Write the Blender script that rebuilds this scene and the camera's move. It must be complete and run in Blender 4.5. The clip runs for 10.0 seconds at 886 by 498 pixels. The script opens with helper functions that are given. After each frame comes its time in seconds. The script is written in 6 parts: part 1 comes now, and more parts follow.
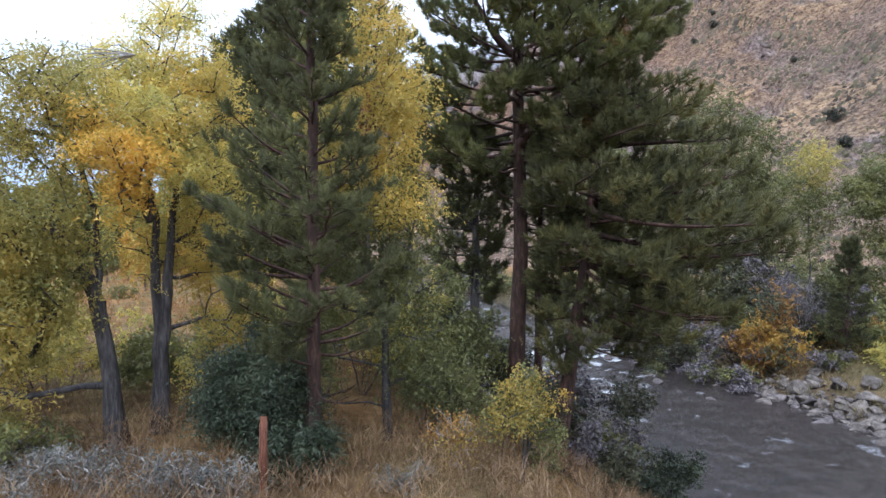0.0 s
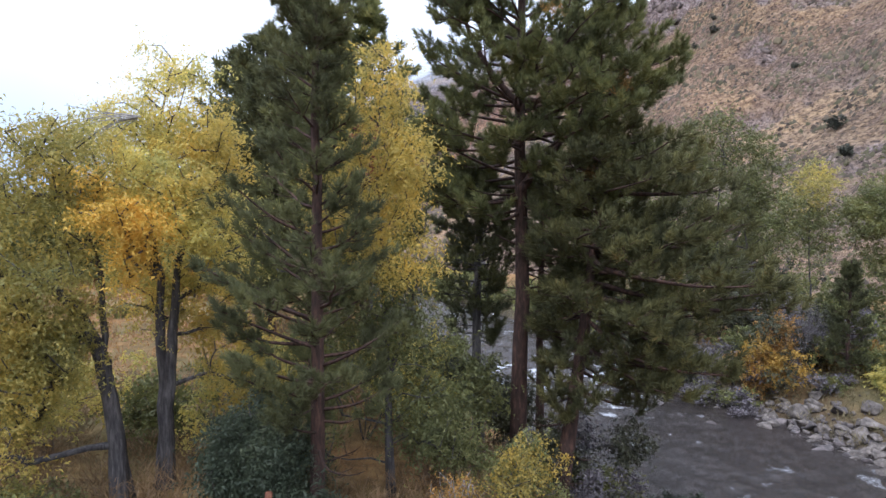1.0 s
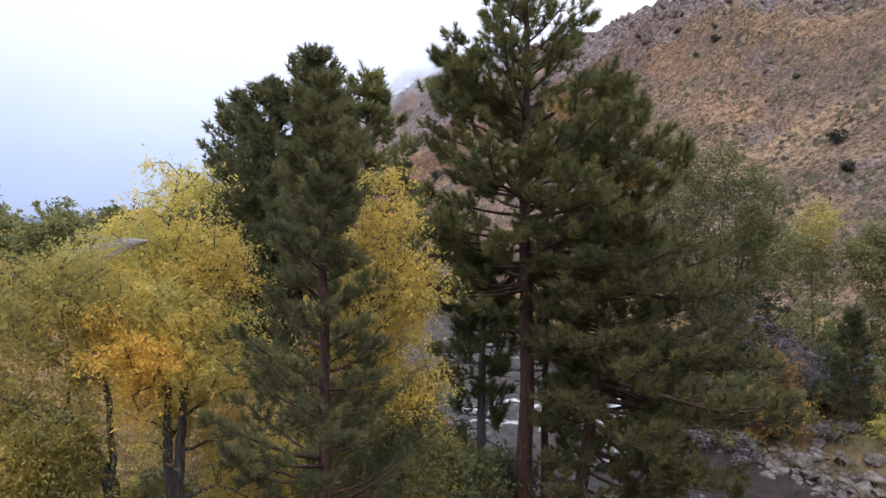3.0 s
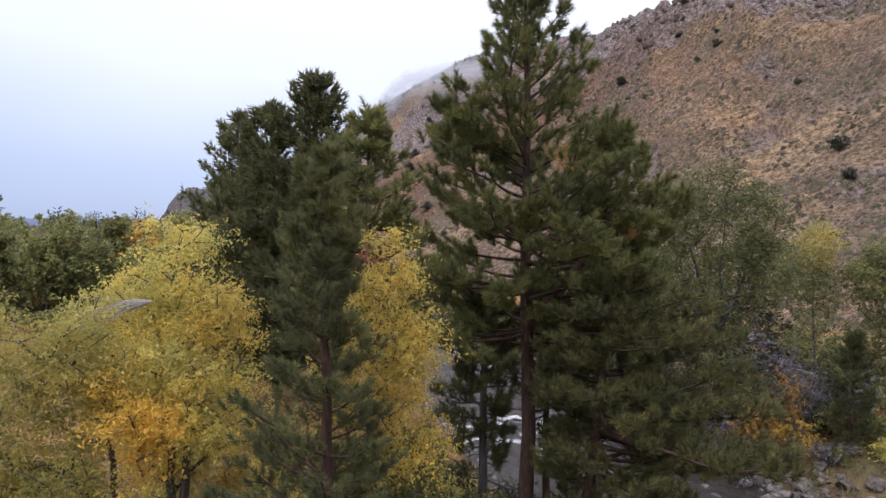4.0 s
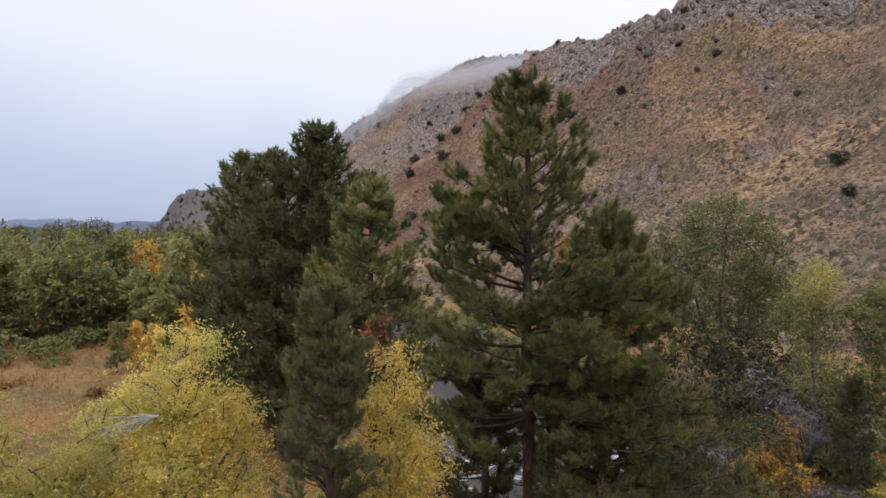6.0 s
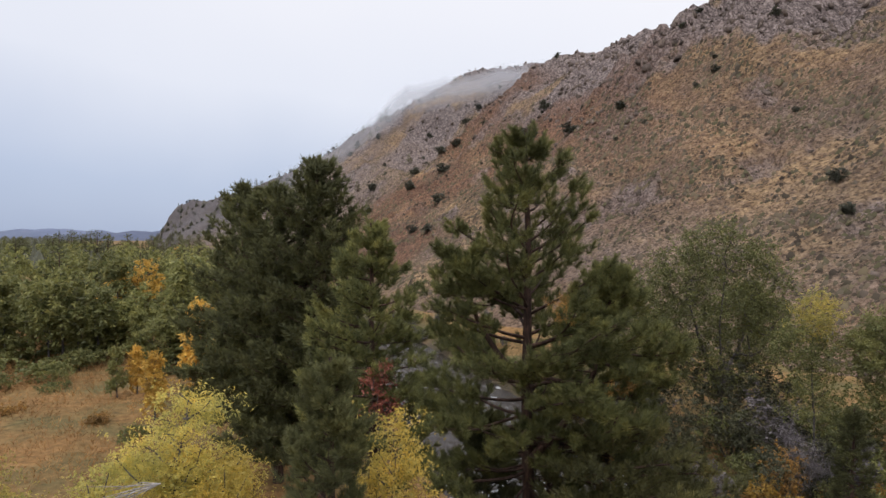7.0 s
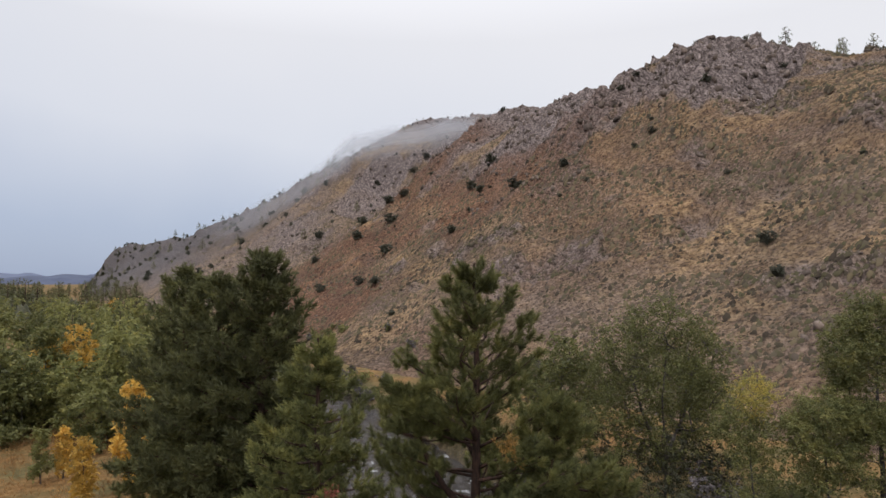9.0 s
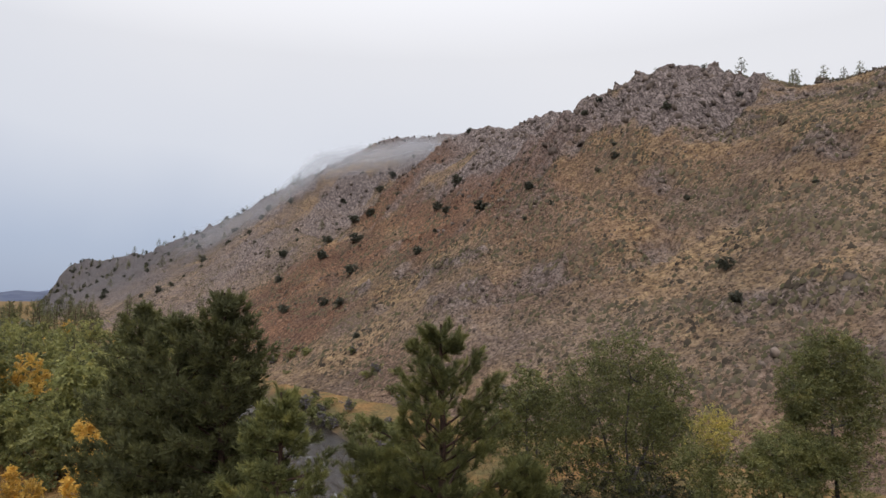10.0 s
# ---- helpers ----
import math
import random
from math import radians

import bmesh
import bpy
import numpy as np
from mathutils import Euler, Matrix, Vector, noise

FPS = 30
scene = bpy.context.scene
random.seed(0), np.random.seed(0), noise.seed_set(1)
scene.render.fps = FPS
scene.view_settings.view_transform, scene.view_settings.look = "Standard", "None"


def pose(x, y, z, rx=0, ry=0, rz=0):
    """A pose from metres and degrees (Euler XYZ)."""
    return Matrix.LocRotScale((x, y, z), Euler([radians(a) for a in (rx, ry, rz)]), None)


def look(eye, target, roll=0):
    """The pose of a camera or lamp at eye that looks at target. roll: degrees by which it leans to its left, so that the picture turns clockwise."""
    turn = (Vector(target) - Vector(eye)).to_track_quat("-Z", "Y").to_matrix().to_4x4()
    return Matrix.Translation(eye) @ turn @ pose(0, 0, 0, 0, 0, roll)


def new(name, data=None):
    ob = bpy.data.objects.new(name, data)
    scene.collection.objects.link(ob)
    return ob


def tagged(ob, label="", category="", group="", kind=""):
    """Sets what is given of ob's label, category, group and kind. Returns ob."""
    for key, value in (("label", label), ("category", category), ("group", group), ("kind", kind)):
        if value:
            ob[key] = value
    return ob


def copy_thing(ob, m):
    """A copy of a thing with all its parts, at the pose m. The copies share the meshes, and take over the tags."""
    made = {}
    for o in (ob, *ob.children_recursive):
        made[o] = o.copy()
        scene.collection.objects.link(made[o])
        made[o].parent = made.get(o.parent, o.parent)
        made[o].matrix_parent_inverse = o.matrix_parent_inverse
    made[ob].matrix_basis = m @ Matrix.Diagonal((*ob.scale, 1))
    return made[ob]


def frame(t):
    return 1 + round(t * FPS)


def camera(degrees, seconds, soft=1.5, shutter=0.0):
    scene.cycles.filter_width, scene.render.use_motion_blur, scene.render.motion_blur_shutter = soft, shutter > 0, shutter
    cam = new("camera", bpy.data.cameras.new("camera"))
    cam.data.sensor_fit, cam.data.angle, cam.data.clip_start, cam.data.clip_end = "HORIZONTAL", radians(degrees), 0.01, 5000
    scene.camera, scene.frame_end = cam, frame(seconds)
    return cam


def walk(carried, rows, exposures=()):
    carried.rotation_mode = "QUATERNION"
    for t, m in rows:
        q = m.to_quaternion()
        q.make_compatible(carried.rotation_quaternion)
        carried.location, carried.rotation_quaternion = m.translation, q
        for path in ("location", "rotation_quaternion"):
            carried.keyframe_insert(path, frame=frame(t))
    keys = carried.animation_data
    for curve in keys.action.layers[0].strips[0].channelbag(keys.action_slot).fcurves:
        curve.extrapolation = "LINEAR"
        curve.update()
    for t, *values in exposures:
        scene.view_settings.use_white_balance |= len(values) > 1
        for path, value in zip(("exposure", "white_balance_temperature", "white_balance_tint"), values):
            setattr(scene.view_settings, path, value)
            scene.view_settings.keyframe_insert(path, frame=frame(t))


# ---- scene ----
cam = camera(69.3, 10.0, soft=1.5)
METRES, EYE, TILT, LEAN, TURN = 15.0, 5.5, -2.0, 0.0, 0.0
ROWS = [
    (0.0, 0.0, 0.0, 0.0, 0.0, 0.0, -0.0),
    (0.5, -0.0011, -0.0077, 0.0482, 0.03, 0.02, 0.03),
    (1.0, -0.0036, -0.0084, 0.0994, 0.05, -0.02, -0.01),
    (1.5, -0.0077, -0.0072, 0.1501, 0.08, -0.03, 0.01),
    (2.0, -0.0098, -0.0082, 0.2021, 0.07, -0.05, 0.02),
    (2.5, -0.0125, -0.0091, 0.2534, 0.08, -0.09, 0.03),
    (4.0, -0.0116, -0.0177, 0.404, 0.27, -0.13, 0.19),
    (4.5, -0.0111, -0.022, 0.4525, 0.29, -0.16, 0.2),
    (5.0, -0.0129, -0.0273, 0.4998, 0.34, -0.18, 0.32),
    (5.5, -0.0144, -0.0299, 0.5485, 0.3, -0.19, 0.27),
    (7.0, -0.0149, -0.0446, 0.6979, 0.28, 0.72, 0.28),
    (7.5, -0.0166, -0.047, 0.7474, 0.25, 1.67, 0.29),
    (8.0, -0.0187, -0.0512, 0.7964, -0.77, 2.66, 0.31),
    (8.5, -0.0198, -0.0543, 0.8477, -2.62, 3.63, 0.3),
    (9.0, -0.0185, -0.0571, 0.8979, -4.42, 4.6, 0.29),
    (9.5, -0.0194, -0.0594, 0.9475, -6.02, 5.58, 0.28),
    (10.0, -0.0211, -0.059, 0.9966, -7.5, 6.12, 0.25),
]
walk(cam, [(t, pose(0, 0, EYE, TILT, LEAN, TURN) @ pose(METRES * x, METRES * y, METRES * z, 90 + pitch, roll, yaw)) for t, x, y, z, yaw, pitch, roll in ROWS],
     exposures=[(0.0, 0.86, 5350, 12), (1.0, 0.76, 5500, 14), (2.5, 0.48, 5850, 17), (4.5, 0.29, 6150, 17), (5.5, 0.2, 6350, 15), (7.5, 0.0, 6500, 13), (10.0, -0.15, 6550, 12)])

# ---- light: overcast sky and a weak, very soft sun ----
SUN_UP, SUN_ROUND = 48.0, 200.0
world = bpy.data.worlds.new("overcast_sky")
scene.world = world
world.use_nodes = True
wn, wl = world.node_tree.nodes, world.node_tree.links
wn.clear()
w_out = wn.new("ShaderNodeOutputWorld")
w_bg = wn.new("ShaderNodeBackground")
w_sky = wn.new("ShaderNodeTexSky")
w_sky.sky_type, w_sky.sun_disc = "NISHITA", False
w_sky.sun_elevation, w_sky.sun_rotation = radians(SUN_UP), radians(SUN_ROUND)
w_dim = wn.new("ShaderNodeVectorMath")
w_dim.operation = "SCALE"
w_dim.inputs["Scale"].default_value = 0.09
w_co = wn.new("ShaderNodeTexCoord")
w_sep = wn.new("ShaderNodeSeparateXYZ")
w_noise = wn.new("ShaderNodeTexNoise")
w_noise.inputs["Scale"].default_value = 2.2
w_noise.inputs["Detail"].default_value = 4
w_add = wn.new("ShaderNodeMath")
w_add.operation = "MULTIPLY_ADD"
w_add.inputs[1].default_value = 0.16
w_side = wn.new("ShaderNodeMath")
w_side.operation = "MULTIPLY_ADD"
w_side.inputs[1].default_value = 0.13
w_ramp = wn.new("ShaderNodeValToRGB")
for place, colour in ((0.0, (0.36, 0.44, 0.60)), (0.10, (0.47, 0.55, 0.70)), (0.26, (0.77, 0.81, 0.88)), (0.46, (0.90, 0.915, 0.945))):
    e = w_ramp.color_ramp.elements[0] if place == 0.0 else w_ramp.color_ramp.elements.new(place)
    e.position, e.color = place, (*colour, 1)
w_last = [e for e in w_ramp.color_ramp.elements if e.position == 1.0][0]
w_last.color = (0.93, 0.94, 0.96, 1)
w_mix = wn.new("ShaderNodeMix")
w_mix.data_type = "RGBA"
w_mix.inputs["Factor"].default_value = 0.9
wl.new(w_co.outputs["Generated"], w_sep.inputs[0])
wl.new(w_co.outputs["Generated"], w_noise.inputs["Vector"])
wl.new(w_noise.outputs["Fac"], w_add.inputs[0])
wl.new(w_sep.outputs["Z"], w_add.inputs[2])
wl.new(w_sep.outputs["X"], w_side.inputs[0])
wl.new(w_add.outputs[0], w_side.inputs[2])
wl.new(w_side.outputs[0], w_ramp.inputs["Fac"])
wl.new(w_sky.outputs["Color"], w_dim.inputs[0])
wl.new(w_dim.outputs[0], w_mix.inputs["A"])
wl.new(w_ramp.outputs["Color"], w_mix.inputs["B"])
# an overcast sky grows brighter towards the zenith
w_high = wn.new("ShaderNodeMapRange")
for key, value in (("From Min", 0.35), ("From Max", 1.0), ("To Min", 1.0), ("To Max", 2.3)):
    w_high.inputs[key].default_value = value
w_zenith = wn.new("ShaderNodeVectorMath")
w_zenith.operation = "SCALE"
wl.new(w_sep.outputs["Z"], w_high.inputs["Value"])
wl.new(w_mix.outputs["Result"], w_zenith.inputs[0])
wl.new(w_high.outputs[0], w_zenith.inputs["Scale"])
wl.new(w_zenith.outputs[0], w_bg.inputs["Color"])
wl.new(w_bg.outputs[0], w_out.inputs["Surface"])
w_bg.inputs["Strength"].default_value = 1.05

sun = new("sun", bpy.data.lights.new("sun", "SUN"))
sun.data.energy, sun.data.angle, sun.data.color = 1.0, radians(25), (1.0, 0.97, 0.92)
sun.matrix_world = look((0, 0, 60), (Vector((0, 0, 60)) - Vector((math.sin(radians(SUN_ROUND)) * math.cos(radians(SUN_UP)), math.cos(radians(SUN_ROUND)) * math.cos(radians(SUN_UP)), math.sin(radians(SUN_UP))))))


# ---- noise on arrays ----
def lattice(ix, iy, iz, seed):
    h = (ix * 374761393 + iy * 668265263 + iz * 2147483647 + seed * 1274126177) & 0xFFFFFFFF
    h = ((h ^ (h >> 13)) * 1274126177) & 0xFFFFFFFF
    return ((h ^ (h >> 16)) & 0xFFFF) / 65535.0


def value_noise(x, y, z=0.0, seed=0):
    x, y, z = np.broadcast_arrays(np.asarray(x, float), np.asarray(y, float), np.asarray(z, float))
    ix, iy, iz = (np.floor(v).astype(np.int64) for v in (x, y, z))
    fx, fy, fz = x - ix, y - iy, z - iz
    fx, fy, fz = (v * v * (3 - 2 * v) for v in (fx, fy, fz))
    total = 0
    for a in (0, 1):
        for b in (0, 1):
            for c in (0, 1):
                total = total + lattice(ix + a, iy + b, iz + c, seed) * (fx if a else 1 - fx) * (fy if b else 1 - fy) * (fz if c else 1 - fz)
    return total * 2 - 1


def fbm(x, y, z=0.0, octaves=4, seed=0):
    total, size, amp = 0, 1.0, 0.5
    for o in range(octaves):
        total = total + amp * value_noise(np.asarray(x) * size, np.asarray(y) * size, np.asarray(z) * size, seed + o * 17)
        size, amp = size * 2.03, amp * 0.5
    return total


def smooth(a, b, v):
    u = np.clip((np.asarray(v, float) - a) / (b - a), 0, 1)
    return u * u * (3 - 2 * u)


# ---- materials ----
def material(name, build):
    m = bpy.data.materials.new(name)
    m.use_nodes = True
    nt = m.node_tree
    nt.nodes.clear()
    out = nt.nodes.new("ShaderNodeOutputMaterial")
    build(nt.nodes, nt.links, out)
    return m


def ramp(nodes, stops):
    r = nodes.new("ShaderNodeValToRGB")
    els = r.color_ramp.elements
    els[0].position, els[0].color = stops[0][0], (*stops[0][1], 1)
    els[1].position, els[1].color = stops[-1][0], (*stops[-1][1], 1)
    for p, c in stops[1:-1]:
        e = els.new(p)
        e.color = (*c, 1)
    return r


def noise_node(nodes, links, scale, detail=4.0, vector=None, stretch=None, rough=0.6):
    n = nodes.new("ShaderNodeTexNoise")
    n.inputs["Scale"].default_value, n.inputs["Detail"].default_value, n.inputs["Roughness"].default_value = scale, detail, rough
    co = nodes.new("ShaderNodeNewGeometry").outputs["Position"] if vector is None else vector
    if stretch:
        mp = nodes.new("ShaderNodeMapping")
        mp.inputs["Scale"].default_value = stretch
        links.new(co, mp.inputs["Vector"])
        co = mp.outputs["Vector"]
    links.new(co, n.inputs["Vector"])
    return n


def mix_colour(nodes, links, fac, a, b, blend="MIX"):
    m = nodes.new("ShaderNodeMix")
    m.data_type, m.blend_type = "RGBA", blend
    for socket, v in ((m.inputs["Factor"], fac), (m.inputs["A"], a), (m.inputs["B"], b)):
        if isinstance(v, (int, float)):
            socket.default_value = v
        elif isinstance(v, tuple):
            socket.default_value = (*v, 1)
        else:
            links.new(v, socket)
    return m.outputs["Result"]


def foliage(name, stops, lucent=0.3, clump=0.9, shift=0.35, gloss=0.35):
    """Leaves or needles: tone by island, drifting from clump to clump, letting some light through."""
    def build(nodes, links, out):
        geo = nodes.new("ShaderNodeNewGeometry")
        obj = nodes.new("ShaderNodeObjectInfo")
        n = noise_node(nodes, links, clump, 2.0)
        a = nodes.new("ShaderNodeMath")
        a.operation = "MULTIPLY_ADD"
        links.new(n.outputs["Fac"], a.inputs[0])
        a.inputs[1].default_value = 1.5
        a.inputs[2].default_value = -0.55
        b = nodes.new("ShaderNodeMath")
        b.operation = "MULTIPLY_ADD"
        links.new(geo.outputs["Random Per Island"], b.inputs[0])
        b.inputs[1].default_value = shift
        links.new(a.outputs[0], b.inputs[2])
        r = ramp(nodes, stops)
        links.new(b.outputs[0], r.inputs["Fac"])
        hue = nodes.new("ShaderNodeHueSaturation")
        v = nodes.new("ShaderNodeMapRange")
        v.inputs["To Min"].default_value, v.inputs["To Max"].default_value = 0.8, 1.32
        links.new(obj.outputs["Random"], v.inputs["Value"])
        links.new(v.outputs[0], hue.inputs["Value"])
        links.new(r.outputs["Color"], hue.inputs["Color"])
        p = nodes.new("ShaderNodeBsdfPrincipled")
        p.inputs["Roughness"].default_value = 0.55
        p.inputs["Specular IOR Level"].default_value = gloss
        links.new(hue.outputs["Color"], p.inputs["Base Color"])
        t = nodes.new("ShaderNodeBsdfTranslucent")
        links.new(hue.outputs["Color"], t.inputs["Color"])
        m = nodes.new("ShaderNodeMixShader")
        m.inputs["Fac"].default_value = lucent
        links.new(p.outputs[0], m.inputs[1])
        links.new(t.outputs[0], m.inputs[2])
        links.new(m.outputs[0], out.inputs["Surface"])
    return material(name, build)


def solid(name, stops, scale, rough=0.85, stretch=None, bump=0.3, bump_scale=None, bump_dist=0.03, fine=None, detail=6.0):
    """Bark, rock, soil: two scales of noise for tone, a third for relief."""
    def build(nodes, links, out):
        co = nodes.new("ShaderNodeTexCoord").outputs["Object"]
        obj = nodes.new("ShaderNodeObjectInfo")
        n1 = noise_node(nodes, links, scale, detail, co, stretch, 0.65)
        r = ramp(nodes, stops)
        links.new(n1.outputs["Fac"], r.inputs["Fac"])
        n2 = noise_node(nodes, links, scale * 0.17, 2.0, co)
        v = nodes.new("ShaderNodeMapRange")
        v.inputs["From Min"].default_value, v.inputs["From Max"].default_value = 0.3, 0.7
        v.inputs["To Min"].default_value, v.inputs["To Max"].default_value = 0.7, 1.3
        links.new(n2.outputs["Fac"], v.inputs["Value"])
        hue = nodes.new("ShaderNodeHueSaturation")
        links.new(v.outputs[0], hue.inputs["Value"])
        links.new(r.outputs["Color"], hue.inputs["Color"])
        o = nodes.new("ShaderNodeMapRange")
        o.inputs["To Min"].default_value, o.inputs["To Max"].default_value = 0.8, 1.2
        links.new(obj.outputs["Random"], o.inputs["Value"])
        hue2 = nodes.new("ShaderNodeHueSaturation")
        links.new(o.outputs[0], hue2.inputs["Value"])
        links.new(hue.outputs["Color"], hue2.inputs["Color"])
        p = nodes.new("ShaderNodeBsdfPrincipled")
        p.inputs["Roughness"].default_value = rough
        p.inputs["Specular IOR Level"].default_value = 0.25
        links.new(hue2.outputs["Color"], p.inputs["Base Color"])
        n3 = noise_node(nodes, links, bump_scale or scale * 2, 8.0, co, stretch, 0.7)
        bp = nodes.new("ShaderNodeBump")
        bp.inputs["Strength"].default_value, bp.inputs["Distance"].default_value = bump, bump_dist
        links.new(n3.outputs["Fac"], bp.inputs["Height"])
        links.new(bp.outputs[0], p.inputs["Normal"])
        links.new(p.outputs[0], out.inputs["Surface"])
    return material(name, build)


def hill_build(nodes, links, out):
    """Dry grass, sage soil, red scree and grey rock by the mesh's own rock and red layers."""
    rock = nodes.new("ShaderNodeAttribute")
    rock.attribute_name = "rock"
    red = nodes.new("ShaderNodeAttribute")
    red.attribute_name = "red"
    n1 = noise_node(nodes, links, 0.5, 8.0, rough=0.74)
    n2 = noise_node(nodes, links, 0.05, 6.0, rough=0.7)
    n3 = noise_node(nodes, links, 0.8, 9.0, rough=0.78)
    grass = ramp(nodes, [(0.36, (0.050, 0.034, 0.023)), (0.44, (0.112, 0.074, 0.043)), (0.52, (0.215, 0.145, 0.082)), (0.64, (0.33, 0.235, 0.138))])
    links.new(n1.outputs["Fac"], grass.inputs["Fac"])
    sage = ramp(nodes, [(0.34, (0.050, 0.036, 0.029)), (0.45, (0.095, 0.066, 0.050)), (0.55, (0.165, 0.118, 0.092)), (0.70, (0.28, 0.21, 0.168))])
    links.new(n3.outputs["Fac"], sage.inputs["Fac"])
    patch = ramp(nodes, [(0.40, (0, 0, 0)), (0.64, (1, 1, 1))])
    links.new(n2.outputs["Fac"], patch.inputs["Fac"])
    base = mix_colour(nodes, links, patch.outputs["Color"], grass.outputs["Color"], sage.outputs["Color"])
    mauve = nodes.new("ShaderNodeAttribute")
    mauve.attribute_name = "sage"
    pale = ramp(nodes, [(0.34, (0.052, 0.041, 0.037)), (0.45, (0.105, 0.082, 0.071)), (0.55, (0.195, 0.154, 0.132)), (0.70, (0.31, 0.255, 0.22))])
    links.new(n3.outputs["Fac"], pale.inputs["Fac"])
    base = mix_colour(nodes, links, mauve.outputs["Fac"], base, pale.outputs["Color"])
    scree = ramp(nodes, [(0.34, (0.045, 0.024, 0.017)), (0.46, (0.098, 0.053, 0.035)), (0.56, (0.175, 0.101, 0.066)), (0.70, (0.28, 0.182, 0.127))])
    links.new(n3.outputs["Fac"], scree.inputs["Fac"])
    base = mix_colour(nodes, links, red.outputs["Fac"], base, scree.outputs["Color"])
    wide = noise_node(nodes, links, 0.035, 5.0, rough=0.62)
    drift = ramp(nodes, [(0.34, (0.72, 0.72, 0.76)), (0.5, (1.06, 1.05, 1.03)), (0.66, (1.36, 1.31, 1.20))])
    links.new(wide.outputs["Fac"], drift.inputs["Fac"])
    base = mix_colour(nodes, links, 1.0, base, drift.outputs["Color"], "MULTIPLY")
    nr = noise_node(nodes, links, 0.8, 9.0, stretch=(1, 1, 0.45), rough=0.75)
    stone = ramp(nodes, [(0.30, (0.062, 0.051, 0.049)), (0.44, (0.145, 0.118, 0.111)), (0.56, (0.255, 0.208, 0.195)), (0.72, (0.40, 0.335, 0.315))])
    links.new(nr.outputs["Fac"], stone.inputs["Fac"])
    warp = noise_node(nodes, links, 0.25, 4.0)
    bent = nodes.new("ShaderNodeVectorMath")
    bent.operation = "MULTIPLY_ADD"
    links.new(warp.outputs["Color"], bent.inputs[0])
    bent.inputs[1].default_value = (5.0, 5.0, 5.0)
    links.new(nodes.new("ShaderNodeNewGeometry").outputs["Position"], bent.inputs[2])
    lain = nodes.new("ShaderNodeMapping")
    lain.inputs["Scale"].default_value = (1.0, 1.0, 0.42)
    lain.inputs["Rotation"].default_value = (0.25, 0.35, 0.0)
    links.new(bent.outputs[0], lain.inputs["Vector"])
    cleft = nodes.new("ShaderNodeTexVoronoi")
    cleft.feature = "DISTANCE_TO_EDGE"
    cleft.inputs["Scale"].default_value = 0.42
    links.new(lain.outputs["Vector"], cleft.inputs["Vector"])
    crack = ramp(nodes, [(0.0, (0.42, 0.40, 0.40)), (0.10, (0.85, 0.85, 0.85)), (0.2, (1, 1, 1))])
    links.new(cleft.outputs["Distance"], crack.inputs["Fac"])
    split = mix_colour(nodes, links, 1.0, stone.outputs["Color"], crack.outputs["Color"], "MULTIPLY")
    ruddy = mix_colour(nodes, links, red.outputs["Fac"], split, scree.outputs["Color"])
    base = mix_colour(nodes, links, rock.outputs["Fac"], base, ruddy)
    # shade and haze on the far slope, put into the colour as dark blue-grey
    far_shade = nodes.new("ShaderNodeAttribute")
    far_shade.attribute_name = "far_shade"
    shaded_rock = ramp(nodes, [(0.32, (0.022, 0.022, 0.026)), (0.5, (0.062, 0.062, 0.070)), (0.68, (0.125, 0.118, 0.122))])
    links.new(nr.outputs["Fac"], shaded_rock.inputs["Fac"])
    base = mix_colour(nodes, links, far_shade.outputs["Fac"], base, shaded_rock.outputs["Color"])
    grit = noise_node(nodes, links, 1.5, 3.0, rough=0.65)
    speck = ramp(nodes, [(0.36, (0.36, 0.35, 0.36)), (0.47, (0.98, 0.98, 0.97)), (0.60, (1.30, 1.28, 1.26))])
    links.new(grit.outputs["Fac"], speck.inputs["Fac"])
    base = mix_colour(nodes, links, 1.0, base, speck.outputs["Color"], "MULTIPLY")
    p = nodes.new("ShaderNodeBsdfPrincipled")
    p.inputs["Roughness"].default_value = 0.95
    p.inputs["Specular IOR Level"].default_value = 0.1
    links.new(base, p.inputs["Base Color"])
    bp = nodes.new("ShaderNodeBump")
    bp.inputs["Strength"].default_value, bp.inputs["Distance"].default_value = 0.9, 0.9
    links.new(n3.outputs["Fac"], bp.inputs["Height"])
    links.new(bp.outputs[0], p.inputs["Normal"])
    links.new(p.outputs[0], out.inputs["Surface"])


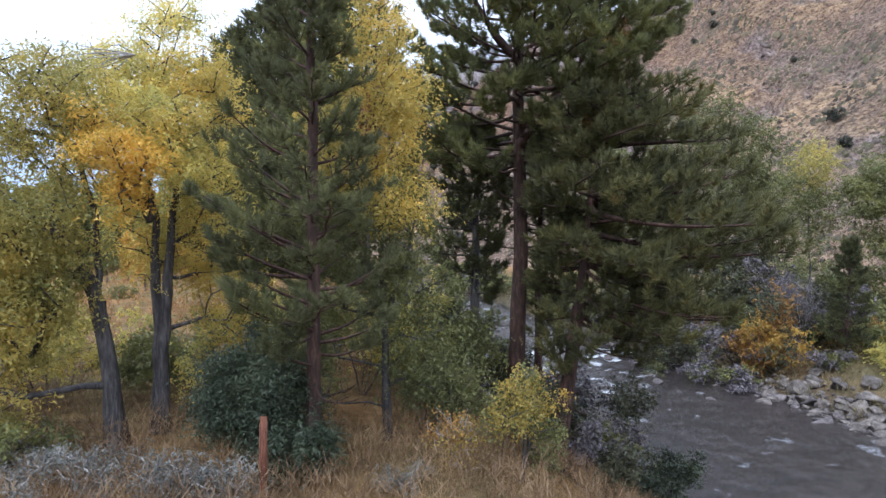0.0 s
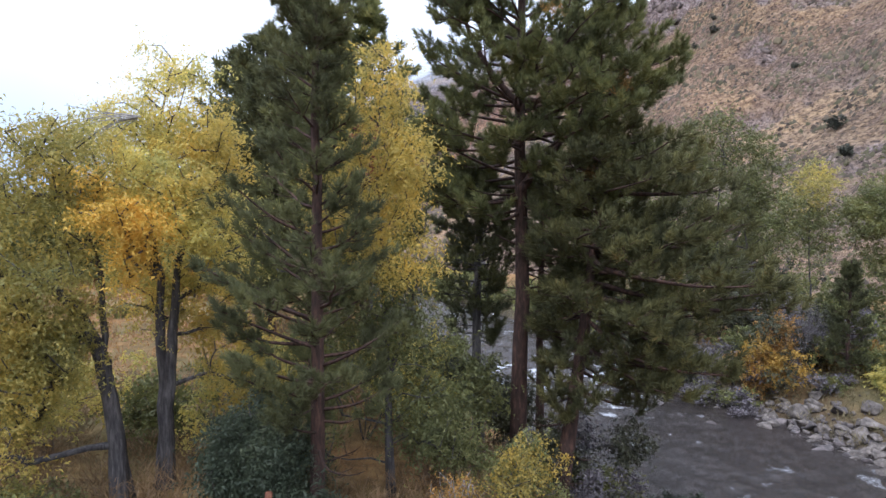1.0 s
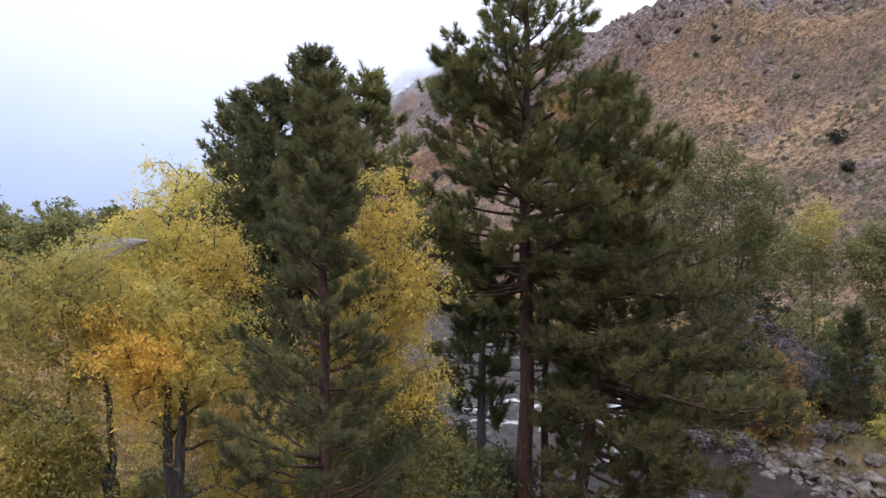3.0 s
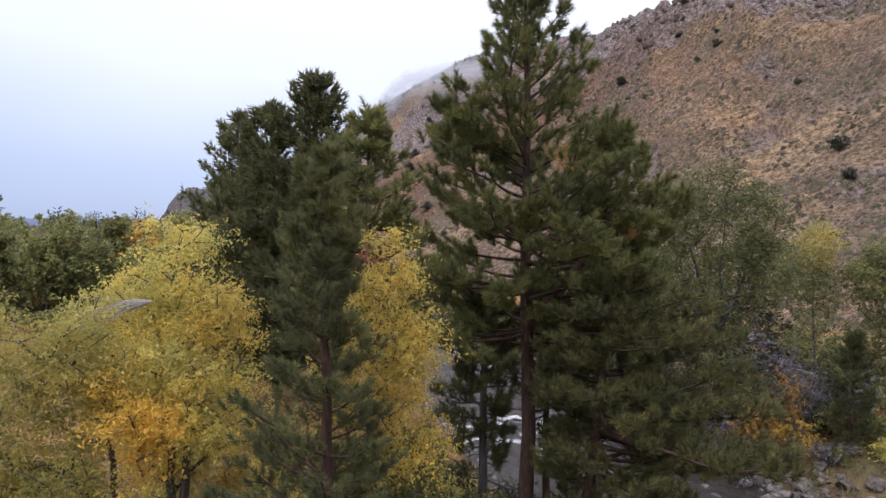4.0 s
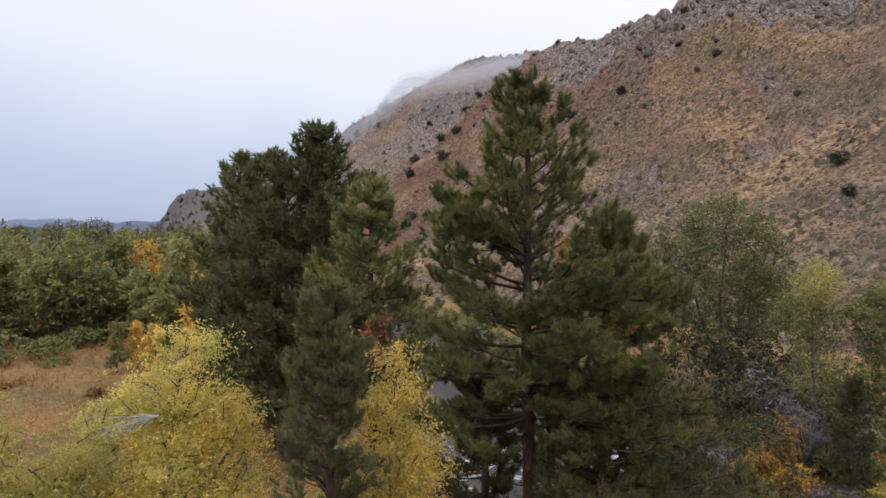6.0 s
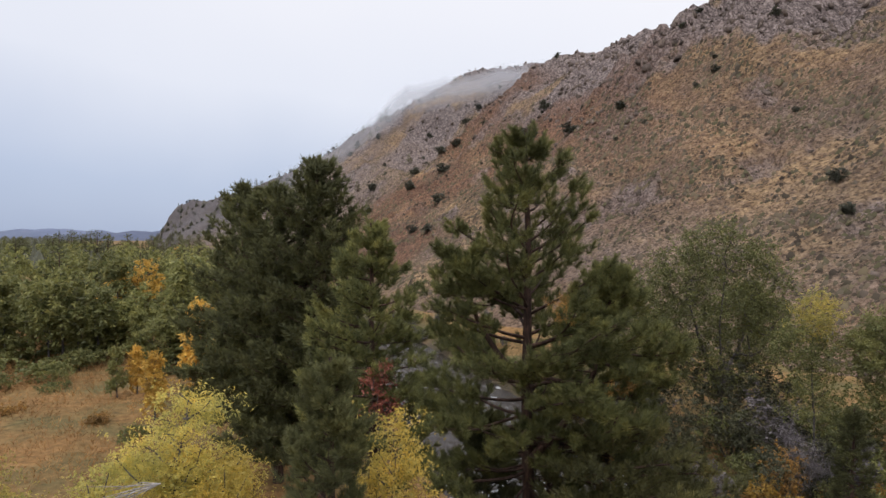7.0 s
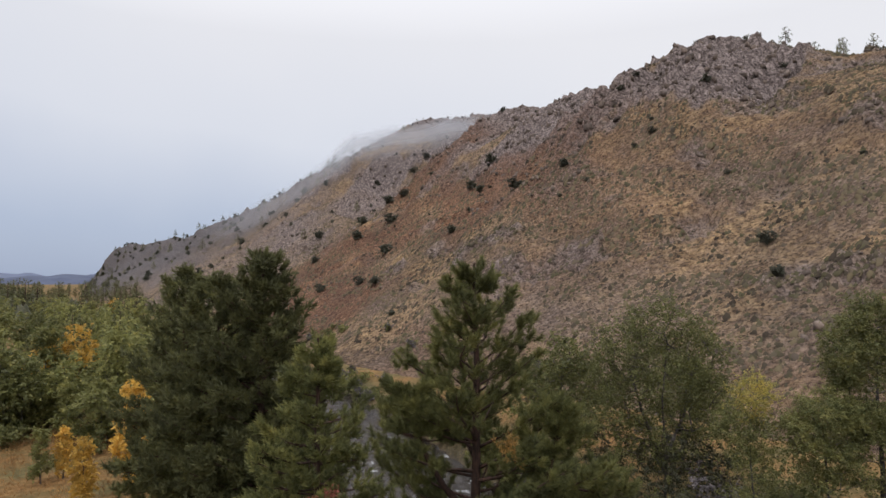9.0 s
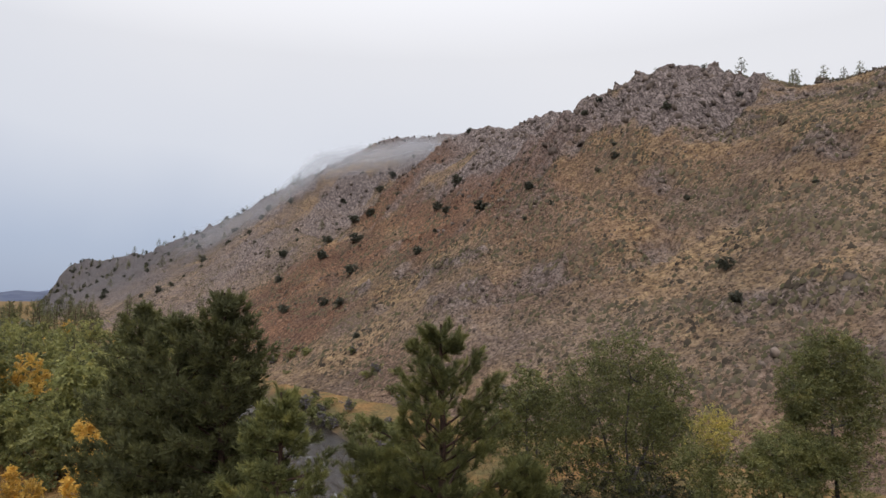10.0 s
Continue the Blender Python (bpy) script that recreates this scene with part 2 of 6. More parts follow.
def ground_build(nodes, links, out):
    """Dry autumn grass and litter over brown soil, gravel near the water."""
    wet = nodes.new("ShaderNodeAttribute")
    wet.attribute_name = "bank"
    n1 = noise_node(nodes, links, 1.3, 8.0, rough=0.7)
    n2 = noise_node(nodes, links, 0.12, 3.0)
    grass = ramp(nodes, [(0.28, (0.07, 0.045, 0.02)), (0.5, (0.20, 0.112, 0.045)), (0.72, (0.34, 0.205, 0.09))])
    links.new(n1.outputs["Fac"], grass.inputs["Fac"])
    litter = ramp(nodes, [(0.3, (0.045, 0.042, 0.02)), (0.5, (0.11, 0.09, 0.04)), (0.72, (0.20, 0.155, 0.07))])
    links.new(n1.outputs["Fac"], litter.inputs["Fac"])
    patch = ramp(nodes, [(0.40, (0, 0, 0)), (0.62, (1, 1, 1))])
    links.new(n2.outputs["Fac"], patch.inputs["Fac"])
    base = mix_colour(nodes, links, patch.outputs["Color"], grass.outputs["Color"], litter.outputs["Color"])
    n3 = noise_node(nodes, links, 4.0, 6.0, rough=0.75)
    gravel = ramp(nodes, [(0.3, (0.020, 0.017, 0.013)), (0.5, (0.060, 0.050, 0.036)), (0.75, (0.14, 0.115, 0.08))])
    links.new(n3.outputs["Fac"], gravel.inputs["Fac"])
    base = mix_colour(nodes, links, wet.outputs["Fac"], base, gravel.outputs["Color"])
    p = nodes.new("ShaderNodeBsdfPrincipled")
    p.inputs["Roughness"].default_value = 0.95
    p.inputs["Specular IOR Level"].default_value = 0.1
    links.new(base, p.inputs["Base Color"])
    bp = nodes.new("ShaderNodeBump")
    bp.inputs["Strength"].default_value, bp.inputs["Distance"].default_value = 0.6, 0.12
    links.new(n3.outputs["Fac"], bp.inputs["Height"])
    links.new(bp.outputs[0], p.inputs["Normal"])
    links.new(p.outputs[0], out.inputs["Surface"])


def water_build(nodes, links, out):
    """Brown-grey river water with riffles; white foam where the mesh's foam layer breaks."""
    foam = nodes.new("ShaderNodeAttribute")
    foam.attribute_name = "foam"
    co = nodes.new("ShaderNodeNewGeometry").outputs["Position"]
    n1 = noise_node(nodes, links, 1.5, 8.0, co, (1.0, 0.8, 1), 0.72)
    n2 = noise_node(nodes, links, 6.5, 6.0, co, (1.0, 0.8, 1), 0.75)
    a = nodes.new("ShaderNodeMath")
    a.operation = "MULTIPLY_ADD"
    links.new(n2.outputs["Fac"], a.inputs[0])
    a.inputs[1].default_value = 0.5
    links.new(foam.outputs["Fac"], a.inputs[2])
    white = ramp(nodes, [(0.58, (0, 0, 0)), (0.95, (0.7, 0.7, 0.7))])
    links.new(a.outputs[0], white.inputs["Fac"])
    deep = ramp(nodes, [(0.3, (0.010, 0.008, 0.007)), (0.7, (0.045, 0.036, 0.032))])
    links.new(n1.outputs["Fac"], deep.inputs["Fac"])
    p = nodes.new("ShaderNodeBsdfPrincipled")
    links.new(mix_colour(nodes, links, white.outputs["Color"], deep.outputs["Color"], (0.75, 0.77, 0.80)), p.inputs["Base Color"])
    links.new(mix_colour(nodes, links, white.outputs["Color"], (0.12, 0.12, 0.12), (0.8, 0.8, 0.8)), p.inputs["Roughness"])
    p.inputs["IOR"].default_value = 1.33
    bp = nodes.new("ShaderNodeBump")
    bp.inputs["Strength"].default_value, bp.inputs["Distance"].default_value = 0.5, 0.14
    links.new(n1.outputs["Fac"], bp.inputs["Height"])
    bp2 = nodes.new("ShaderNodeBump")
    bp2.inputs["Strength"].default_value, bp2.inputs["Distance"].default_value = 0.8, 0.06
    links.new(n2.outputs["Fac"], bp2.inputs["Height"])
    links.new(bp.outputs[0], bp2.inputs["Normal"])
    links.new(bp2.outputs[0], p.inputs["Normal"])
    links.new(p.outputs[0], out.inputs["Surface"])


def mist_build(nodes, links, out):
    """Thin cloud: white droplets that scatter light both ways, thinning with the mesh's own layer."""
    fade = nodes.new("ShaderNodeAttribute")
    fade.attribute_name = "fade"
    d = nodes.new("ShaderNodeBsdfDiffuse")
    t = nodes.new("ShaderNodeBsdfTranslucent")
    d.inputs["Color"].default_value = t.inputs["Color"].default_value = (0.68, 0.69, 0.74, 1)
    for node, way in ((d, 1.0), (t, -1.0)):
        up = nodes.new("ShaderNodeCombineXYZ")
        up.inputs["Z"].default_value = way
        links.new(up.outputs[0], node.inputs["Normal"])
    both = nodes.new("ShaderNodeMixShader")
    links.new(d.outputs[0], both.inputs[1])
    links.new(t.outputs[0], both.inputs[2])
    clear = nodes.new("ShaderNodeBsdfTransparent")
    m = nodes.new("ShaderNodeMixShader")
    links.new(fade.outputs["Fac"], m.inputs["Fac"])
    links.new(clear.outputs[0], m.inputs[1])
    links.new(both.outputs[0], m.inputs[2])
    links.new(m.outputs[0], out.inputs["Surface"])


M_MIST = material("mist", mist_build)
M_HILL = material("dry_hillside", hill_build)
M_GROUND = material("dry_meadow", ground_build)
M_WATER = material("river_water", water_build)
M_BARK_PINE = solid("pine_bark", [(0.3, (0.016, 0.011, 0.009)), (0.5, (0.052, 0.030, 0.023)), (0.72, (0.125, 0.068, 0.048))], 5.0, stretch=(2.2, 2.2, 0.5), bump=0.8)
M_BARK_GREY = solid("cottonwood_bark", [(0.3, (0.02, 0.019, 0.019)), (0.5, (0.07, 0.062, 0.06)), (0.75, (0.17, 0.155, 0.145))], 5.0, stretch=(2.5, 2.5, 0.4), bump=0.8)
M_BARK_PALE = solid("pale_branch", [(0.3, (0.12, 0.11, 0.10)), (0.7, (0.42, 0.39, 0.36))], 6.0, stretch=(2, 2, 0.5))
M_POST = solid("weathered_post", [(0.3, (0.045, 0.02, 0.013)), (0.5, (0.13, 0.05, 0.028)), (0.72, (0.24, 0.12, 0.07))], 9.0, stretch=(3, 3, 0.25), bump=0.6)
M_ROCK = solid("river_rock", [(0.3, (0.045, 0.038, 0.033)), (0.5, (0.125, 0.105, 0.090)), (0.75, (0.27, 0.235, 0.205))], 2.5, bump=0.5)
M_ROCK_DARK = solid("dark_rock", [(0.3, (0.03, 0.027, 0.026)), (0.5, (0.10, 0.085, 0.08)), (0.75, (0.22, 0.185, 0.17))], 2.5, bump=0.5)
M_NEEDLE = foliage("pine_needles", [(0.0, (0.095, 0.104, 0.053)), (0.4, (0.176, 0.182, 0.070)), (0.75, (0.285, 0.270, 0.090)), (1.0, (0.42, 0.33, 0.11))], 0.35, gloss=0.12)
M_NEEDLE_DARK = foliage("dark_needles", [(0.0, (0.072, 0.076, 0.042)), (0.5, (0.120, 0.122, 0.053)), (1.0, (0.205, 0.192, 0.068))], 0.3, gloss=0.12)
M_NEEDLE_BRONZE = foliage("bronzed_needles", [(0.0, (0.064, 0.066, 0.035)), (0.45, (0.112, 0.108, 0.044)), (0.75, (0.180, 0.158, 0.058)), (1.0, (0.30, 0.20, 0.08))], 0.35, gloss=0.12)
M_YELLOWGREEN = foliage("yellow_green_leaves", [(0.0, (0.235, 0.235, 0.080)), (0.35, (0.42, 0.365, 0.105)), (0.7, (0.62, 0.475, 0.115)), (1.0, (0.78, 0.51, 0.095))], 0.55)
M_YELLOW = foliage("yellow_leaves", [(0.0, (0.24, 0.21, 0.06)), (0.4, (0.41, 0.315, 0.075)), (0.75, (0.56, 0.38, 0.07)), (1.0, (0.66, 0.38, 0.06))], 0.5)
M_ORANGE = foliage("orange_leaves", [(0.0, (0.52, 0.36, 0.07)), (0.5, (0.76, 0.48, 0.08)), (1.0, (0.84, 0.56, 0.11))], 0.45)
M_GOLD = foliage("gold_leaves", [(0.0, (0.36, 0.235, 0.055)), (0.5, (0.56, 0.35, 0.07)), (1.0, (0.70, 0.45, 0.09))], 0.4)
M_VALLEY = foliage("valley_leaves", [(0.0, (0.125, 0.140, 0.055)), (0.5, (0.235, 0.230, 0.080)), (1.0, (0.42, 0.35, 0.10))], 0.45)
M_GREEN = foliage("green_leaves", [(0.0, (0.090, 0.100, 0.042)), (0.5, (0.170, 0.170, 0.060)), (1.0, (0.31, 0.27, 0.085))], 0.4)
# leaves of the undergrowth, their shade darkened into the base colours
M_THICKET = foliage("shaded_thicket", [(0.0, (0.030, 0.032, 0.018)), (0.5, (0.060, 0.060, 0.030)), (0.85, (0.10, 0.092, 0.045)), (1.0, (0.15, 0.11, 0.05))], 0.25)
M_WILLOW = foliage("willow_leaves", [(0.0, (0.085, 0.092, 0.036)), (0.5, (0.158, 0.162, 0.054)), (1.0, (0.30, 0.265, 0.08))], 0.35)
M_BLUEGREEN = foliage("blue_green_leaves", [(0.0, (0.026, 0.034, 0.020)), (0.5, (0.052, 0.064, 0.036)), (1.0, (0.11, 0.12, 0.062))], 0.3)
M_SAGE = foliage("sage_leaves", [(0.0, (0.085, 0.085, 0.075)), (0.5, (0.165, 0.165, 0.145)), (1.0, (0.29, 0.275, 0.245))], 0.1)
M_STRAW = foliage("dry_grass", [(0.0, (0.085, 0.058, 0.032)), (0.4, (0.19, 0.118, 0.060)), (0.75, (0.34, 0.228, 0.12)), (1.0, (0.25, 0.11, 0.05))], 0.3)
M_BANKGRASS = foliage("bank_grass", [(0.0, (0.07, 0.062, 0.032)), (0.4, (0.14, 0.115, 0.058)), (0.75, (0.24, 0.19, 0.10)), (1.0, (0.15, 0.14, 0.06))], 0.3)
M_MEADOW = foliage("meadow_grass", [(0.0, (0.14, 0.075, 0.03)), (0.4, (0.31, 0.165, 0.06)), (0.75, (0.46, 0.265, 0.10)), (1.0, (0.36, 0.16, 0.05))], 0.3, clump=0.15)
M_RED = foliage("red_leaves", [(0.0, (0.20, 0.07, 0.05)), (0.6, (0.36, 0.12, 0.085)), (1.0, (0.42, 0.22, 0.09))], 0.35)
M_RUST = foliage("rust_leaves", [(0.0, (0.15, 0.095, 0.035)), (0.4, (0.31, 0.175, 0.05)), (0.75, (0.48, 0.25, 0.055)), (1.0, (0.54, 0.36, 0.075))], 0.35)
M_JUNIPER = foliage("juniper_needles", [(0.0, (0.036, 0.038, 0.027)), (0.6, (0.070, 0.070, 0.046)), (1.0, (0.12, 0.11, 0.065))], 0.1)
M_TWIG = foliage("bare_twigs", [(0.0, (0.05, 0.042, 0.045)), (0.5, (0.11, 0.095, 0.10)), (1.0, (0.20, 0.17, 0.17))], 0.0)
M_CRAG = solid("crag_stone", [(0.3, (0.035, 0.028, 0.025)), (0.5, (0.115, 0.088, 0.073)), (0.75, (0.24, 0.185, 0.15))], 0.35, bump=0.4, bump_dist=0.1)
# base colours of the distant ridges hold the blue of the air's haze
M_FAR = solid("hazed_far_hill", [(0.3, (0.040, 0.052, 0.095)), (0.7, (0.085, 0.10, 0.15))], 0.01, bump=0.0)
M_FARTHER = solid("hazed_farther_hill", [(0.3, (0.10, 0.125, 0.20)), (0.7, (0.14, 0.165, 0.24))], 0.01, bump=0.0)
M_SCRUB = foliage("hill_scrub", [(0.0, (0.034, 0.027, 0.022)), (0.35, (0.056, 0.046, 0.034)), (0.6, (0.070, 0.064, 0.036)), (0.8, (0.085, 0.068, 0.054)), (1.0, (0.115, 0.092, 0.058))], 0.05, shift=0.9, clump=0.05, gloss=0.0)


# ---- mesh helpers ----
def mesh_from(name, verts, faces, mat, smooth_shade=False, layers=()):
    verts, faces = np.asarray(verts, np.float32), np.asarray(faces, np.int32)
    me = bpy.data.meshes.new(name)
    k = faces.shape[1]
    me.vertices.add(len(verts))
    me.vertices.foreach_set("co", verts.ravel())
    me.loops.add(faces.size)
    me.loops.foreach_set("vertex_index", faces.ravel())
    me.polygons.add(len(faces))
    me.polygons.foreach_set("loop_start", np.arange(0, faces.size, k, dtype=np.int32))
    me.polygons.foreach_set("loop_total", np.full(len(faces), k, np.int32))
    if smooth_shade:
        me.polygons.foreach_set("use_smooth", np.ones(len(faces), bool))
    for key, values in layers:
        at = me.attributes.new(key, "FLOAT", "POINT")
        at.data.foreach_set("value", np.asarray(values, np.float32).ravel())
    me.update(calc_edges=True)
    me.validate()
    me.materials.append(mat)
    return me


def part(name, me, parent, label=""):
    ob = new(name, me)
    ob.parent = parent
    return tagged(ob, label) if label else ob


def thing(name, x, y, z, label, category, group="", turn=0.0):
    ob = new(name)
    ob.matrix_world = pose(x, y, z, 0, 0, turn)
    ob.empty_display_size = 0.3
    return tagged(ob, label, category, group)


def unit(v):
    return v / np.maximum(np.linalg.norm(v, axis=-1, keepdims=True), 1e-9)


def tubes(paths, sides=6):
    """One mesh's vertices and quads for many tapering tubes: (points, radii) each."""
    vs, fs, at = [], [], 0
    ang = np.arange(sides) * 2 * math.pi / sides
    for pts, rad in paths:
        pts, rad = np.asarray(pts, float), np.asarray(rad, float)
        d = unit(np.gradient(pts, axis=0))
        ref = np.where(np.abs(d[:, 2:3]) > 0.9, np.array([[1.0, 0, 0]]), np.array([[0, 0, 1.0]]))
        a = unit(np.cross(d, ref))
        b = np.cross(d, a)
        ring = pts[:, None] + rad[:, None, None] * (np.cos(ang)[None, :, None] * a[:, None] + np.sin(ang)[None, :, None] * b[:, None])
        vs.append(ring.reshape(-1, 3))
        n = len(pts)
        i = np.arange(n - 1)[:, None] * sides + np.arange(sides)[None]
        j = np.arange(n - 1)[:, None] * sides + (np.arange(sides)[None] + 1) % sides
        fs.append(np.stack([i, j, j + sides, i + sides], -1).reshape(-1, 4) + at)
        at += n * sides
    return np.concatenate(vs), np.concatenate(fs)


def tufts(rng, centres, dirs, needles, length, width, spread=1.0):
    """Brushes of needles or blades: thin triangles that stand off a short shoot."""
    c = np.repeat(centres, needles, 0)
    d = np.repeat(unit(dirs), needles, 0)
    round_ = unit(np.cross(d, rng.normal(0, 1, d.shape)))
    out = unit(d * rng.uniform(0.2, 1.4, (len(c), 1)) / spread + round_)
    size = length * rng.uniform(0.65, 1.15, (len(c), 1))
    base = c + d * rng.uniform(-0.2, 1.35, (len(c), 1)) * length
    side = unit(np.cross(out, rng.normal(0, 1, d.shape))) * width * 0.5
    tip = base + out * size
    mid = base + out * size * 0.25
    v = np.stack([mid + side, tip, mid - side], 1).reshape(-1, 3)
    f = np.arange(len(c) * 3).reshape(-1, 3)
    return v, f


def leaves(rng, centres, size, droop=0.5, slim=0.5):
    """Leaf blades: slim pointed triangles that hang every way."""
    n = len(centres)
    d = rng.normal(0, 1, (n, 3))
    d[:, 2] = d[:, 2] * 0.6 - droop
    d = unit(d)
    s = unit(np.cross(d, rng.normal(0, 1, (n, 3))))
    L = size * rng.uniform(0.6, 1.3, (n, 1))
    w = s * L * slim * 0.5
    v = np.stack([centres + d * L * 0.25 - w, centres + d * L, centres + d * L * 0.1 + w], 1)
    return v.reshape(-1, 3), np.arange(n * 3).reshape(-1, 3)


def trunk_path(rng, height, radius, lean=(0, 0), wobble=0.12, rings=14, top=0.04):
    h = np.linspace(-0.3, height, rings)
    u = np.clip(h / height, 0, 1)
    wx, wy = (np.cumsum(rng.normal(0, wobble, rings)) * np.minimum(u * 3, 1) * 0.5 for _ in range(2))
    pts = np.stack([lean[0] * u + wx, lean[1] * u + wy, h], 1)
    rad = radius * (1 - u) ** 0.8 * 0.92 + radius * 0.35 * np.exp(-np.maximum(h, 0) / 0.35) + top
    return pts, rad


def plumes(rng, centres, dirs, needles, length, width):
    """Ponderosa shoots: long needles that stand off an upturned twig all round and close over its tip."""
    n = len(centres)
    c, d = np.repeat(centres, needles, 0), np.repeat(unit(dirs), needles, 0)
    round_ = unit(np.cross(d, rng.normal(0, 1, d.shape)))
    q = rng.uniform(0, 1, (n * needles, 1))
    out = unit(d * (0.55 + 1.0 * q ** 1.5) + round_ * (1.05 - 0.5 * q ** 2))
    base = c + d * (q * 1.25 - 0.45) * length
    size = length * rng.uniform(0.7, 1.15, (len(c), 1))
    side = unit(np.cross(out, rng.normal(0, 1, d.shape))) * width * 0.5
    v = np.stack([base + side, base + out * size, base - side], 1).reshape(-1, 3)
    return v, np.arange(len(c) * 3).reshape(-1, 3)


def ponderosa(x, y, top, radius, crown, label, seed, mat, limbs=60, plume=0.26, needles=80, blade=0.018, rise=(0.0, 0.6), lean=(0, 0), inner=0.45, dense=9.0, forks=(), dead=0, bark=None, group="pines", name="pine"):
    """A ponderosa pine: tapering trunk, crooked limbs that turn up at their ends, needle plumes on the twigs.
    crown: (height of the limb tips, reach towards -x, reach towards +x). rise: the limbs' slope at the crown's foot and top.
    forks: further leaders, (points, radius, limbs, crown) each. dead: bare limbs under the crown."""
    rng = np.random.default_rng(seed)
    foot = at_ground(x, y)
    tree = thing(name, x, y, foot, label, "pine tree", group)
    bark = bark or M_BARK_PINE
    pts, rad = trunk_path(rng, top - foot, radius, lean, 0.004 * (top - foot))
    v, f = tubes([(pts, rad)], 12)
    part("trunk", mesh_from("trunk", v, f, bark, True), tree)
    leaders = [(pts, limbs, np.asarray(crown, float) - np.array([foot, 0, 0]), dead)]
    for fork, fr, fn, fcrown in forks:
        fork = np.asarray(fork, float) - np.array([0, 0, foot])
        t, tt = np.linspace(0, 1, 14), np.linspace(0, 1, len(fork))
        fp = np.stack([np.interp(t, tt, fork[:, i]) for i in range(3)], 1)
        fp[1:-1] = (fp[:-2] + 2 * fp[1:-1] + fp[2:]) / 4
        v, f = tubes([(fp, fr * (1 - t) ** 0.7 + 0.025)], 8)
        part("limb", mesh_from("limb", v, f, bark, True), tree)
        leaders.append((fp, fn, np.asarray(fcrown, float) - np.array([foot, 0, 0]), 0))
    turn, cen, dirs = rng.uniform(0, 6), [], []
    for line0, count, prof, stubs in leaders:
        prof = prof[np.argsort(prof[:, 0])]
        zz = np.linspace(prof[0, 0], prof[-1, 0], 200)
        share = np.cumsum(2.2 + 3.0 * smooth(0.72, 0.95, (zz - zz[0]) / (zz[-1] - zz[0])) + np.interp(zz, prof[:, 0], prof[:, 1] + prof[:, 2]))
        for k in range(count + stubs):
            bare = k >= count
            tip_z = float(np.interp((k + rng.uniform(0, 1)) / count, share / share[-1], zz)) if not bare else prof[0, 0] - rng.uniform(0.0, 2.2)
            u = max((tip_z - zz[0]) / (zz[-1] - zz[0]), 0)
            turn += 2.4 + rng.normal(0, 0.4)
            w = 0.5 + 0.5 * math.cos(turn)
            far = float(np.interp(tip_z, prof[:, 0], prof[:, 1]) * (1 - w) + np.interp(tip_z, prof[:, 0], prof[:, 2]) * w)
            L = far * (rng.uniform(0.86, 1.05) if k % 3 else rng.uniform(0.45, 0.8)) if not bare else rng.uniform(0.7, 1.7)
            if L < 0.1:
                continue
            up = rise[0] + (rise[1] - rise[0]) * u + rng.normal(0, 0.1) if not bare else rng.normal(-0.1, 0.2)
            h = min(max(tip_z - up * L, line0[0, 2] + 0.3), line0[-1, 2] - 0.1)
            up = (tip_z - h) / L
            origin = np.array([np.interp(h, line0[:, 2], line0[:, i]) for i in range(3)])
            way = np.array([math.cos(turn), math.sin(turn), 0.0])
            cross = np.array([-way[1], way[0], 0.0])
            t = np.linspace(0, 1, 10)
            sag, bend, kink = rng.uniform(0.02, 0.10), rng.normal(0, 0.10), rng.normal(0, 0.035)
            line = origin + L * (t[:, None] * way + (up * t - sag * np.sin(t * 3.14))[:, None] * np.array([0, 0, 1.0]) + (bend * np.sin(t * 3.0) + kink * np.sin(t * 9))[:, None] * cross)
            wood = [(line, (0.014 + 0.013 * L) * (1 - t) ** 0.8 + 0.008)]
            spots = [(line[-1], way * 0.8)]
            hold = inner * (1.05 - 0.75 * min(1.0, 1.4 * u))
            boughs = max(3 + int(3.5 * u), int(L * 2.7))
            for s in range(boughs):
                q = hold + (1.0 - hold) * (s + rng.uniform(0, 1)) / boughs
                p0 = np.array([np.interp(q, t, line[:, i]) for i in range(3)])
                sd = unit(way * rng.uniform(0.5, 1.0) + cross * (1 if s % 2 else -1) * rng.uniform(0.5, 1.2) + np.array([0, 0, rng.uniform(-0.1, 0.5)]))
                sl = min(0.22 + 0.36 * L * (1.15 - q), 1.25) * rng.uniform(0.6, 1.2)
                p1 = p0 + sd * sl + np.array([0, 0, 0.18 * sl])
                wood.append((np.stack([p0, (p0 + p1) / 2 - np.array([0, 0, 0.06 * sl]), p1]), np.array([0.014, 0.010, 0.006])))
                for g in np.linspace(1.0, 0.25, max(3, int(dense * sl * 0.55))):
                    spots.append((p0 * (1 - g) + p1 * g + rng.normal(0, 0.35 * plume, 3), sd))
            v, f = tubes(wood, 4)
            part("limb", mesh_from("limb", v, f, bark, True), tree)
            if not bare:
                for c, d in spots:
                    cen.append(c)
                    dirs.append(d * 0.75 + np.array([0, 0, 0.75]) + rng.normal(0, 0.22, 3))
        for _ in range(7):
            cen.append(line0[-1] + rng.normal(0, 0.22, 3) * np.array([1, 1, 0.4]) - np.array([0, 0, rng.uniform(0, 1.1)])), dirs.append(np.array([0, 0, 1.0]) + rng.normal(0, 0.2, 3))
    v, f = plumes(rng, np.array(cen), np.array(dirs), needles, plume, blade)
    part("crown", mesh_from("crown", v, f, mat), tree)
    return tree


